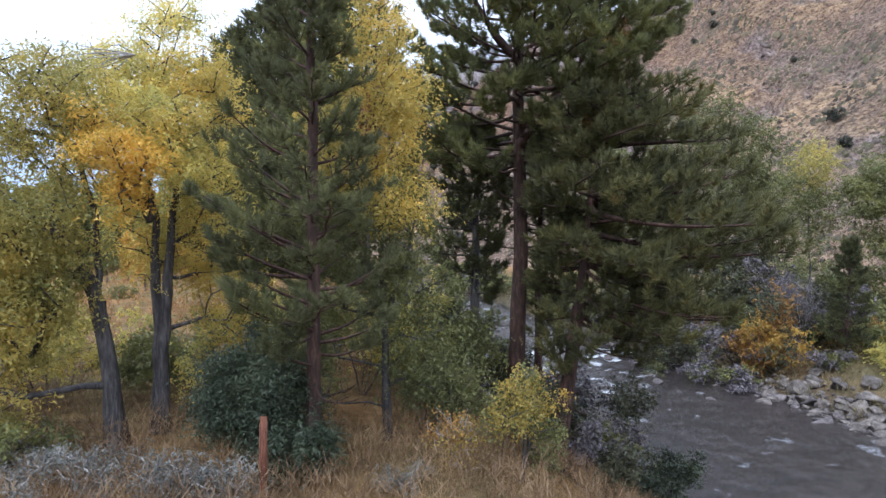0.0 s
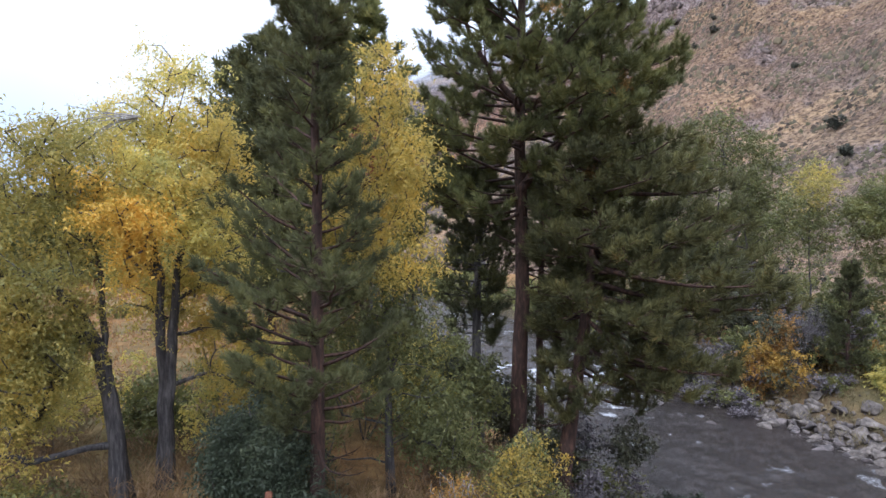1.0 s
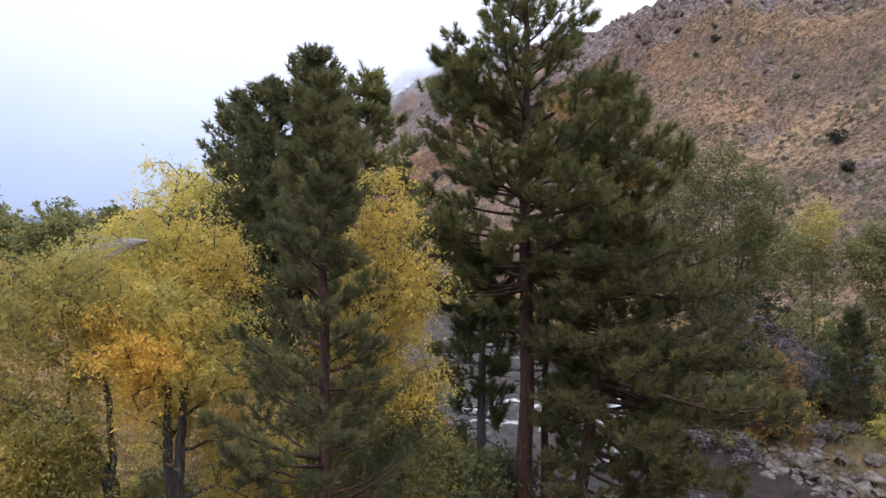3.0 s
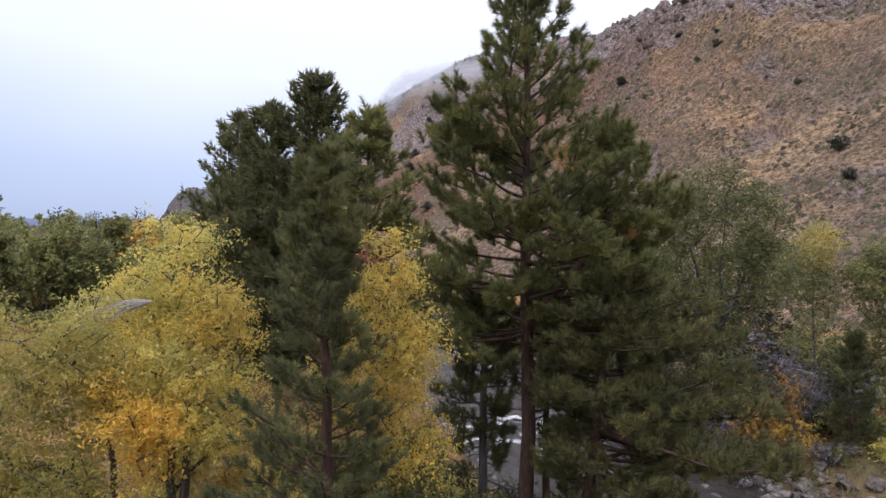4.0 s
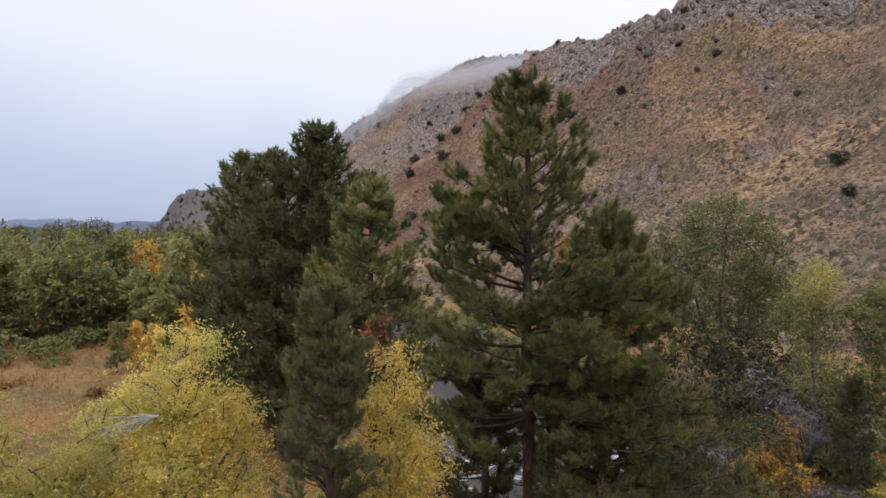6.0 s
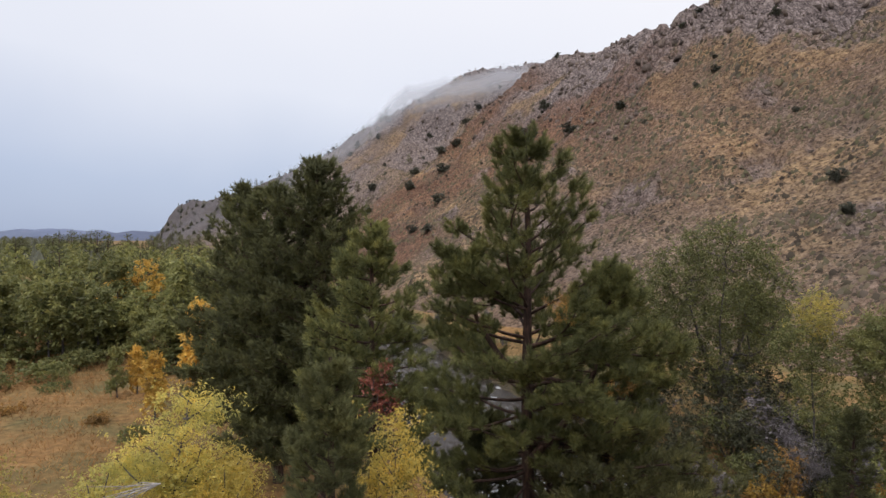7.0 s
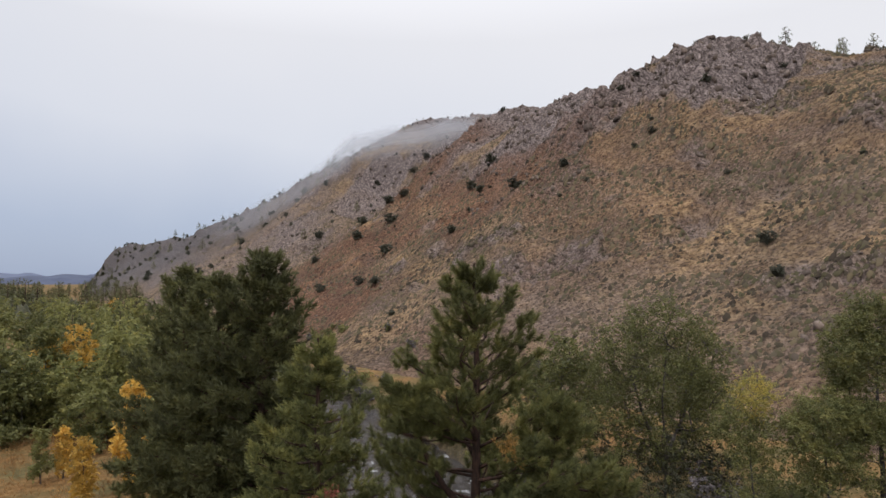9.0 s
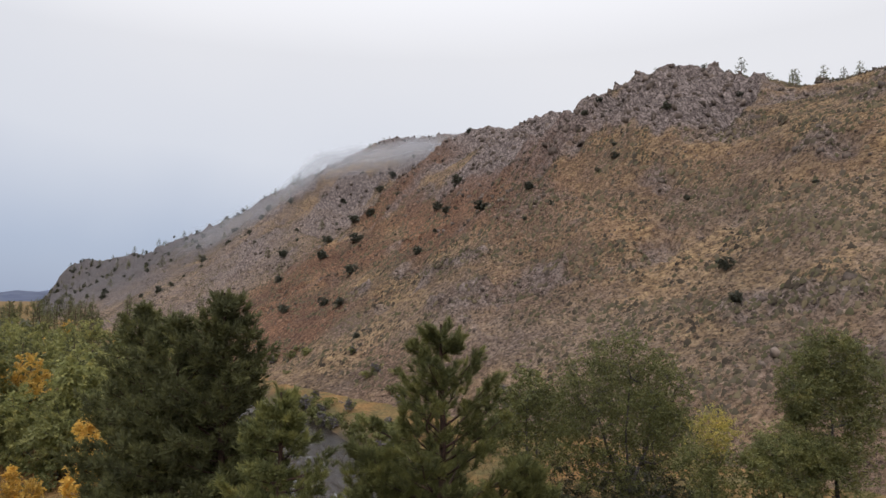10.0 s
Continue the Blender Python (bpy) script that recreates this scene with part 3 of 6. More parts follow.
def far_conifer(name, height, radius, reach, bare, label, seed, group, limbs=26):
    """A conifer seen from far off: trunk, drooping whorls of limbs and coarse needle sprays."""
    rng = np.random.default_rng(seed)
    tree = thing(name, 0, 0, 0, label, "pine tree", group)
    pts, rad = trunk_path(rng, height, radius, (0, 0), 0.004 * height, rings=6)
    v, f = tubes([(pts, rad)], 5)
    part("trunk", mesh_from("trunk", v, f, M_BARK_PINE, True), tree)
    wood, cen, dirs, turn = [], [pts[-1]], [np.array([0, 0, 1.0])], 0.0
    for k in range(limbs):
        u = (k + rng.uniform(0, 1)) / limbs
        turn += 2.4 + rng.normal(0, 0.4)
        L = reach(u) * rng.uniform(0.7, 1.1)
        origin = np.array([0, 0, bare + (height - bare) * u])
        tip = origin + L * np.array([math.cos(turn), math.sin(turn), 0.1 + 0.4 * u])
        wood.append((np.stack([origin, tip]), np.array([0.04, 0.01])))
        for q in np.arange(1.0, 0.25, -0.5 / max(L, 0.3)):
            cen.append(origin * (1 - q) + tip * q + rng.normal(0, 0.12, 3))
            dirs.append((tip - origin) / L * 0.6 + np.array([0, 0, 0.6]))
    v, f = tubes(wood, 3)
    part("limb", mesh_from("limb", v, f, M_BARK_PINE), tree)
    v, f = tufts(rng, np.array(cen), np.array(dirs), 7, 0.75, 0.3)
    part("crown", mesh_from("crown", v, f, M_NEEDLE_DARK), tree)
    return tree


def broadleaf(name, x, y, z, stems, blobs, label, seed, mats, nodes_n=260, leaf=0.075, per_node=60, spread=0.38, slim=0.5, bark=None, group="", category="tree", radius=0.2, hang=0.0, twig=0.006, bare_share=0.0, far=False):
    """A broadleaf tree or bush: limbs that grow to points filling the crown's lobes, twigs, and leaves by lobe.
    stems: lists of points, the main trunks. blobs: (x, y, z, rx, ry, rz, share, mat index)."""
    rng = np.random.default_rng(seed)
    tree = thing(name, x, y, z, label, category, group)
    node, parent, level = [], [], []
    stem_paths = []
    for st in stems:
        st = np.asarray(st, float)
        k = max(6, int(np.linalg.norm(np.diff(st, axis=0), axis=1).sum() / 0.45))
        t = np.linspace(0, 1, k)
        tt = np.linspace(0, 1, len(st))
        pp = np.stack([np.interp(t, tt, st[:, i]) for i in range(3)], 1)
        for i in range(3):
            pad = np.pad(pp[:, i], 1, mode="edge")
            pp[1:-1, i] = ((pad[:-2] + pad[1:-1] * 2 + pad[2:]) / 4)[1:-1]
        pp[1:] += rng.normal(0, 0.025, pp[1:].shape)
        first = len(node)
        for i, q in enumerate(pp):
            node.append(q)
            parent.append(first + i - 1 if i else -1)
        stem_paths.append((first, k))
    n_stem = len(node)
    share = np.array([b[6] for b in blobs], float)
    pick = rng.choice(len(blobs), nodes_n, p=share / share.sum())
    q = unit(rng.normal(0, 1, (nodes_n, 3))) * rng.uniform(0.15, 1, (nodes_n, 1)) ** 0.45
    B = np.array([b[:6] for b in blobs], float)
    target = B[pick, :3] + q * B[pick, 3:6]
    target += 0.25 * np.stack([fbm(target[:, 0] * 1.3, target[:, 1] * 1.3, target[:, 2] * 1.3 + 9 * i, 2, seed) for i in range(3)], 1)
    keep = np.array(node)
    order = np.argsort(np.min(np.linalg.norm(target[:, None] - keep[None, ::3], axis=2), 1))
    which = {}
    cap = n_stem + nodes_n * 4
    store = np.zeros((cap, 3))
    store[:n_stem] = keep
    used = n_stem
    for o in order:
        p = target[o]
        dist = np.linalg.norm(store[:used] - p, axis=1) + np.maximum(store[:used, 2] - p[2] + 0.2, 0) * 0.9
        j = int(np.argmin(dist))
        gap = np.linalg.norm(store[j] - p)
        mids = int(min(max(gap / 0.7, 0), 2))
        last = j
        for m in range(mids):
            w = (m + 1) / (mids + 1)
            if used >= cap - 2:
                break
            store[used] = store[j] * (1 - w) + p * w + rng.normal(0, 0.05, 3) + np.array([0, 0, 0.10 * gap * w * (1 - w)])
            parent.append(last)
            last = used
            used += 1
        store[used] = p
        parent.append(last)
        which[used] = pick[o]
        used += 1
    P = store[:used]
    weight = np.ones(used)
    for i in range(used - 1, -1, -1):
        if parent[i] >= 0:
            weight[parent[i]] += weight[i]
    biggest = weight.max()
    rad = radius * (weight / biggest) ** 0.6 * 0.95 + twig * 0.8
    for s, (first, k) in enumerate(stem_paths):
        i = np.arange(first, first + k)
        path = P[i].copy()
        r = np.maximum.accumulate(rad[i][::-1])[::-1]
        r = r * (1 - 0.55 * np.linspace(0, 1, k) ** 0.8) + r[0] * 0.35 * np.exp(-np.maximum(path[:, 2] - path[0, 2], 0) / 0.4)
        if k > 1:
            v, f = tubes([(path[::3] if far else path, r[::3] if far else r)], 5 if far else 10)
            part("trunk", mesh_from("trunk", v, f, bark or M_BARK_GREY, True), tree)
    heir = {}
    for i in range(n_stem, used):
        j = parent[i]
        if j >= n_stem and (j not in heir or weight[i] > weight[heir[j]]):
            heir[j] = i
    root, limbs = {}, {}
    for i in range(n_stem, used):
        j = parent[i]
        root[i] = root[j] if j in root else i
        if heir.get(j) == i or (far and weight[i] < 4):
            continue
        chain, k = [j, i], i
        while k in heir:
            k = heir[k]
            chain.append(k)
        r = rad[chain]
        r[0] = min(r[0], r[1] * 1.4)
        limbs.setdefault(0 if far else root[i], []).append((P[chain], r))
    for wood in limbs.values():
        v, f = tubes(wood, 3 if far else 5)
        part("limb", mesh_from("limb", v, f, bark or M_BARK_GREY, True), tree)
    by_mat = {}
    for i, b in which.items():
        if rng.uniform() < bare_share:
            continue
        n = int(per_node * rng.uniform(0.5, 1.4))
        kk = max(2, n // 9)
        tips = P[i] + rng.normal(0, spread, (kk, 3)) * np.array([1, 1, 0.8])
        w = rng.uniform(0.15, 1, (n, 1)) ** 0.7
        at = rng.integers(0, kk, n)
        c = P[i] * (1 - w) + tips[at] * w + rng.normal(0, 0.05, (n, 3))
        c[:, 2] -= hang * w[:, 0] ** 2
        by_mat.setdefault(blobs[b][7], []).append(c)
    for k, cs in by_mat.items():
        v, f = leaves(rng, np.concatenate(cs), leaf, 0.45 + hang, slim)
        part("crown", mesh_from("crown", v, f, mats[k]), tree)
    return tree


# ---- the lie of the land ----
RIVER_Y = (-200, -60, 0, 20, 30, 40, 50, 60, 75, 92, 130, 200, 400, 900, 3000)
RIVER_X = (60, 42, 24, 17.5, 14.2, 11.3, 8.4, 6.0, 2.0, -3.0, -16, -50, -180, -520, -1900)
WATER = -5.0


def river_x(y):
    return np.interp(y, RIVER_Y, RIVER_X)


def ground_z(x, y):
    x, y = np.asarray(x, float), np.asarray(y, float)
    d = x - river_x(y)
    near = -d - 7.2
    far = d - 7.2
    bank = -5.4 + 5.4 * smooth(-0.8, 12.5, near)
    other = -5.4 + 1.5 * smooth(0.2, 5, far) + 1.3 * smooth(3.5, 9, far) + 2.2 * smooth(9, 60, far)
    z = np.where(d < 0, bank, other)
    z = np.where((near < -0.8) & (far < -0.6), -5.9, z)
    z = z + 0.25 * fbm(x / 9, y / 9, 0, 4, 5) * smooth(1, 6, np.maximum(near, far))
    z = z + 0.08 * fbm(x / 1.1, y / 1.1, 0, 3, 9)
    return z


def stretched(lo, hi, fine_lo, fine_hi, step, grow):
    mid = list(np.arange(fine_lo, fine_hi + step, step))
    s, v, up = step, mid[-1], []
    while v < hi:
        s *= grow
        v += s
        up.append(v)
    s, v, down = step, mid[0], []
    while v > lo:
        s *= grow
        v -= s
        down.append(v)
    return np.array(down[::-1] + mid + up)


def grid_mesh(X, Y, Z, name, mat, layers=(), smooth_shade=True):
    n, m = X.shape
    i = np.arange(n - 1)[:, None] * m + np.arange(m - 1)[None]
    f = np.stack([i, i + 1, i + m + 1, i + m], -1).reshape(-1, 4)
    return mesh_from(name, np.stack([X, Y, Z], -1).reshape(-1, 3), f, mat, smooth_shade, layers)


gx = stretched(-3000, 3000, -22, 32, 0.7, 1.07)
gy = stretched(-1500, 4500, 4, 64, 0.7, 1.07)
GY, GX = np.meshgrid(gy, gx)
GZ = ground_z(GX, GY)
gd = np.abs(GX - river_x(GY))
tagged(new("ground", grid_mesh(GX, GY, GZ, "ground", M_GROUND, [("bank", 1 - smooth(7.6, np.where(GX > river_x(GY), 15.0, 9.4), gd + 2.5 * fbm(GX / 4, GY / 4, 0, 3, 7)))])), "dry tan autumn grass on a river terrace with gravel banks", "ground", kind="structure")

wy = stretched(-150, 900, 20, 66, 0.22, 1.06)
wd = np.linspace(-9, 9, 84)
WY, WD = np.meshgrid(wy, wd, indexing="ij")
WX = river_x(WY) + WD
rapid = 0.9 * np.exp(-((WY - 51) / 6.0) ** 2) + 0.55 * np.exp(-((WY - 88) / 14.0) ** 2) + 0.8 * np.exp(-((WY - 41 - 0.5 * WD) / 3.2) ** 2) * np.exp(-((WD - 0.5) / 3.2) ** 2)
rapid = np.minimum(rapid, 1)
WZ = WATER + (0.08 + 0.32 * rapid) * fbm(WX / 1.1, WY / 0.9, 0, 4, 31) + 0.11 * fbm(WX / 0.6, WY / 0.75, 0, 2, 3)
foam = 0.07 + 0.55 * rapid * np.maximum(fbm(WX / 1.5, WY / 0.8, 0, 4, 77) + 0.12, 0) * 2 + 0.32 * smooth(0.2, 0.5, fbm(WX / 1.0, WY / 1.4, 0, 3, 13))
tagged(new("water", grid_mesh(WX, WY, WZ, "water", M_WATER, [("foam", foam)])), "shallow brown-grey river with small white riffles", "river", kind="structure")

# hillside: a toe line, a crest offset and height along it
TOE = np.array([(110, -60), (80, 0), (66, 35), (52, 74), (16, 128), (-12, 170), (-45, 240), (-100, 350), (-200, 520), (-335, 740), (-440, 960), (-600, 1300), (-740, 1600)], float)
toe_s = np.r_[0, np.cumsum(np.hypot(*np.diff(TOE, axis=0).T))]
_s = np.linspace(0, toe_s[-1], 400)
_k = np.hanning(25) / np.hanning(25).sum()
TOE_X = np.convolve(np.pad(np.interp(_s, toe_s, TOE[:, 0]), 12, "reflect", reflect_type="odd"), _k, "valid")
TOE_Y = np.convolve(np.pad(np.interp(_s, toe_s, TOE[:, 1]), 12, "reflect", reflect_type="odd"), _k, "valid")
_dx, _dy = np.gradient(TOE_X, _s), np.gradient(TOE_Y, _s)
_l = np.hypot(_dx, _dy)
TOE_NX, TOE_NY = _dy / _l, -_dx / _l
CREST_S = (0, 60, 100, 130, 160, 190, 220, 250, 280, 310, 340, 370, 400, 440, 480, 530, 600, 700, 850, 1000, 1100, 1200, 1300, 1400, 1500, 1620, 1720, 1800)
CREST_H = (36.7, 55.5, 66.3, 78.7, 92.8, 90.5, 102.7, 113.0, 107.1, 108.6, 109.2, 112.1, 119.0, 123.3, 149.4, 169.8, 170.6, 171.3, 166.0, 127.4, 120.4, 100.4, 90.5, 91.7, 83.8, 84.9, 60.0, -10.0)


def hill_xy(s, n):
    return np.interp(s, _s, TOE_X) + n * np.interp(s, _s, TOE_NX), np.interp(s, _s, TOE_Y) + n * np.interp(s, _s, TOE_NY)


def hill_point(s, n):
    """Place, height, rockiness and redness of the hillside at s along its toe and n up from it."""
    s, n = np.asarray(s, float), np.asarray(n, float)
    x, y = hill_xy(s, n)
    wide = np.interp(s, (0, 250, 430, 500, 850, 1200, 1500, 1620, 1900), (150, 150, 180, 240, 300, 190, 90, 60, 60))
    u = n / wide + 0.05 * fbm(s / 45, n / 60, 0, 3, 21)
    u = u - 0.17 * smooth(404, 430, s) * (1 - smooth(520, 640, s)) * smooth(0.36, 0.55, u)
    H = np.interp(s, CREST_S, CREST_H)
    p = np.interp(u, (-0.2, 0, 0.19, 0.31, 0.5, 0.63, 0.75, 0.88, 1.0, 1.2, 1.6), (-0.10, 0.02, 0.19, 0.31, 0.53, 0.72, 0.84, 0.95, 1.0, 1.0, 0.85))
    rock = smooth(0.0, 0.16, 1.2 * fbm(s / 26, n / 40, 0, 4, 41) + 0.5 * smooth(0.48, 0.72, u) - 0.25 - 0.3 * (1 - smooth(196, 226, s)) + 0.36 * smooth(228, 262, s) * (1 - smooth(400, 450, s)) * smooth(0.46, 0.58, u)) * smooth(0.38, 0.52, u)
    rock = np.maximum(rock, 0.7 * smooth(0.12, 0.3, fbm(s / 14, n / 9, 0, 3, 61)) * smooth(0.05, 0.2, u))
    red = smooth(-0.34, 0.12, fbm(s / 45, n / 22, 0, 4, 51)) * (1 - smooth(0.45, 0.75, u)) * (0.24 + 0.74 * smooth(215, 300, s))
    red = np.maximum(red, 0.85 * smooth(375, 392, s) * (1 - smooth(418, 432, s)) * smooth(0.42, 0.5, u) * (1 - smooth(0.72, 0.84, u)))
    z = -2.5 + (H + 2.5) * p
    ridge = np.abs(fbm(s / 22, n / 40, 0, 4, 71))
    slabs = fbm(s / 5.5, n / 16, 0, 3, 75)
    z = z + rock * (7.5 * (0.15 - ridge) * 2 + 3.2 * np.abs(slabs) * 2 + 0.35 * np.abs(fbm(s / 2.4, n / 3.4, 0, 2, 81)) * 2 - 0.8)
    for size, step in ((7.0, 2.8), (3.1, 1.0)):
        a = s / size + 0.8 * fbm(s / 9, n / 9, 0, 2, 83)
        c = n / (size * 1.25) + 0.35 * s / size + 0.8 * fbm(s / 9, n / 9, 5, 2, 85)
        z = z + rock * step * (lattice(np.floor(a).astype(np.int64), np.floor(c).astype(np.int64), 0, 87) - 0.5)
    z = z + 4.5 * fbm(s / 34, n / 75, 0, 3, 91) * smooth(0.05, 0.3, u) + 0.9 * fbm(s / 3.2, n / 3.2, 0, 3, 95)
    return x, y, z, np.maximum(rock, np.clip(smooth(370, 520, s) * (0.5 + 0.25 * smooth(640, 900, s) + 0.8 * fbm(s / 40, n / 30, 0, 4, 97)), 0, 0.9) * (1 - 0.7 * smooth(0.5, 0.65, u) * (1 - smooth(600, 760, s)))), red * (1 - smooth(390, 470, s))


hs = stretched(0, 1850, 130, 520, 1.3, 1.025)
hs = hs[(hs >= 0) & (hs <= 1800)]
hn = stretched(-30, 480, 0, 190, 1.3, 1.04)
HS, HN = np.meshgrid(hs, hn, indexing="ij")
HX, HY, HZ, HR, HRED = hill_point(HS, HN)
HSAGE = 0.45 * (1 - smooth(30, 85, HN + 50 * fbm(HS / 25, HN / 18, 0, 3, 99))) * (1 - smooth(215, 300, HS))
# the last layer tints the far end for its shade and haze
tagged(new("hillside", grid_mesh(HX, HY, HZ, "hillside", M_HILL, [("rock", HR), ("red", HRED), ("sage", HSAGE), ("far_shade", 0.7 * smooth(560, 1000, HS + 0.5 * HN + 160 * fbm(HS / 90, HN / 60, 0, 3, 98)))], False)), "steep dry hillside of tan grass, sage and grey rock outcrops", "hillside", kind="structure")

# ---- pines near the camera ----
def at_ground(x, y, sink=0.05):
    return float(ground_z(x, y)) - sink


def taper(*stops):
    us, rs = zip(*stops)
    return lambda u: float(np.interp(u, us, rs))


ponderosa(-2.86, 13.9, 13.3, 0.15, [(13.1, 0.15, 0.15), (12.7, 0.45, 0.35), (11.8, 0.95, 0.75), (10.5, 1.35, 0.8), (9.3, 1.5, 0.9), (8.4, 1.6, 1.1), (7.6, 2.3, 1.2), (6.6, 2.5, 1.5), (5.4, 2.3, 1.9), (4.2, 2.1, 2.1), (3.2, 1.5, 1.6), (2.6, 0.9, 0.9)],
          "young ponderosa pine with dark green needles in dry grass", 11, M_NEEDLE_DARK, limbs=76, plume=0.20, needles=85, blade=0.019, rise=(0.25, 0.95), inner=0.56, dense=8.0, dead=4)
ponderosa(2.45, 21.3, 19.5, 0.29, [(19.4, 0.5, 0.45), (18.8, 1.6, 1.4), (17.5, 2.4, 2.1), (16.5, 2.6, 2.4), (15.6, 3.5, 3.0), (14.3, 3.7, 3.2), (13.0, 3.2, 4.4), (12.0, 3.4, 4.8), (10.7, 3.8, 4.7), (9.3, 4.1, 4.4), (8.2, 3.9, 3.6), (7.2, 3.0, 2.4)],
          "tall ponderosa pine with reddish trunk and open crown", 12, M_NEEDLE, limbs=90, plume=0.26, needles=84, blade=0.026, rise=(-0.02, 0.95), inner=0.58, dense=8.0, dead=8,
          forks=[([(0.05, 0, 8.2), (0.9, -0.3, 9.3), (2.0, -0.5, 10.6), (2.4, -0.5, 12.4), (2.9, -0.5, 14.6)], 0.13, 20, [(14.8, 0.3, 0.6), (13.8, 1.0, 1.4), (12.6, 1.5, 2.6), (11.4, 1.0, 3.0)]),
                 ([(0, 0, 11.0), (-0.9, -0.3, 11.9), (-1.7, -0.5, 13.2), (-2.2, -0.5, 15.2)], 0.10, 12, [(15.6, 0.4, 0.4), (14.6, 1.2, 1.0), (13.4, 1.5, 1.0)])])
ponderosa(3.45, 19.2, 10.2, 0.25, [(10.2, 0.4, 0.7), (9.4, 1.5, 2.8), (8.2, 2.0, 3.9), (6.8, 1.9, 4.6), (5.2, 1.5, 5.8), (4.2, 1.3, 6.0), (3.0, 1.0, 4.9), (2.0, 0.8, 3.6), (1.2, 0.6, 2.0)],
          "spreading ponderosa pine leaning over the river bank", 13, M_NEEDLE_BRONZE, limbs=92, plume=0.26, needles=52, blade=0.034, rise=(-0.32, 0.35), inner=0.34, lean=(1.4, 0.0), dense=9.0, dead=7)
ponderosa(1.25, 23.4, 9.4, 0.2, [(9.2, 0.3, 0.3), (8.2, 1.3, 1.0), (6.6, 1.8, 1.4), (5.4, 1.9, 1.2), (4.4, 2.0, 1.0), (3.4, 1.6, 0.8), (2.6, 1.2, 0.6)],
          "slender pine with a bare dark lower trunk", 14, M_NEEDLE_DARK, limbs=54, plume=0.26, needles=42, blade=0.036, rise=(0.0, 0.4), bark=M_BARK_GREY, dead=12)
ponderosa(3.5, 23.0, 9.6, 0.16, [(9.5, 0.2, 0.2), (8.6, 1.2, 1.2), (7.0, 1.6, 1.6), (5.4, 1.2, 1.4)],
          "slender pine with a bare dark lower trunk", 15, M_NEEDLE_DARK, limbs=28, plume=0.26, needles=38, blade=0.036, rise=(0.0, 0.4), dead=9)
# dead orange needles caught in the tall pine
big_pine = [o for o in bpy.data.objects if o.get("label", "").startswith("tall ponderosa")][0]
drng = np.random.default_rng(73)
for cx, cy, cz in ((0.9, -1.6, 13.7), (2.9, -1.9, 11.3), (2.0, -1.8, 8.7)):
    c = np.array([cx, cy, cz - big_pine.location.z]) + drng.normal(0, 0.2, (16, 3))
    dv, df = tufts(drng, c, drng.normal(0, 1, (16, 3)) + np.array([0, 0, -0.3]), 40, 0.19, 0.018)
    part("dead_needles", mesh_from("dead_needles", dv, df, M_RUST), big_pine, "withered orange needles")
# dark pines further up the bank
FAR_PINE = dict(plume=0.44, needles=21, blade=0.1, inner=0.25, dense=4.6)
ponderosa(-7.9, 37.8, 20.6, 0.3, [(20.4, 0.6, 0.6), (19.4, 1.5, 1.4), (17.5, 2.6, 2.4), (15, 3.3, 3.0), (12, 4.2, 3.5), (9, 4.7, 4.0), (5, 4.6, 4.0), (2.5, 3.2, 3.0)],
          "tall dense dark green pine above the meadow", 21, M_NEEDLE_DARK, limbs=130, rise=(0.0, 0.9), **FAR_PINE)
ponderosa(-15.2, 47.5, 19.8, 0.3, [(19.6, 0.6, 0.6), (18.6, 1.6, 1.5), (16.5, 2.4, 2.4), (13.5, 3.6, 3.4), (10, 4.6, 4.2), (6, 4.6, 4.4), (2.5, 3.5, 3.5)],
          "dark green pine with a ragged crown above the meadow", 22, M_NEEDLE_DARK, limbs=108, rise=(0.0, 0.9), **FAR_PINE)
ponderosa(-11.2, 41.0, 19.2, 0.28, [(19.0, 0.6, 0.6), (18, 1.6, 1.6), (16, 2.4, 2.4), (13, 3.6, 3.4), (9, 4.6, 4.2), (5, 4.6, 4.2), (2.5, 3.4, 3.4)],
          "dark green pine with a ragged crown above the meadow", 23, M_NEEDLE_DARK, limbs=108, rise=(0.0, 0.9), **FAR_PINE)
ponderosa(-3.4, 27.0, 16.5, 0.24, [(16.3, 0.2, 0.2), (15.5, 1.1, 0.9), (14, 2.1, 1.9), (12.5, 2.6, 2.4), (10.5, 3.0, 3.0), (8, 3.0, 3.2), (5.6, 2.4, 2.4)],
          "pine with lighter olive needles and reddish trunk", 24, M_NEEDLE, limbs=76, plume=0.3, needles=40, blade=0.05, rise=(0.0, 0.6), inner=0.42, dense=7.0, dead=6)
ponderosa(25.4, 40.0, 4.9, 0.1, [(4.7, 0.1, 0.1), (3.6, 0.6, 0.6), (1.6, 1.2, 1.2), (-0.8, 1.6, 1.6), (-1.7, 1.1, 1.1)],
          "small young pine on the far river bank", 25, M_NEEDLE_DARK, limbs=46, plume=0.24, needles=30, blade=0.045, rise=(0.2, 0.7), inner=0.3)

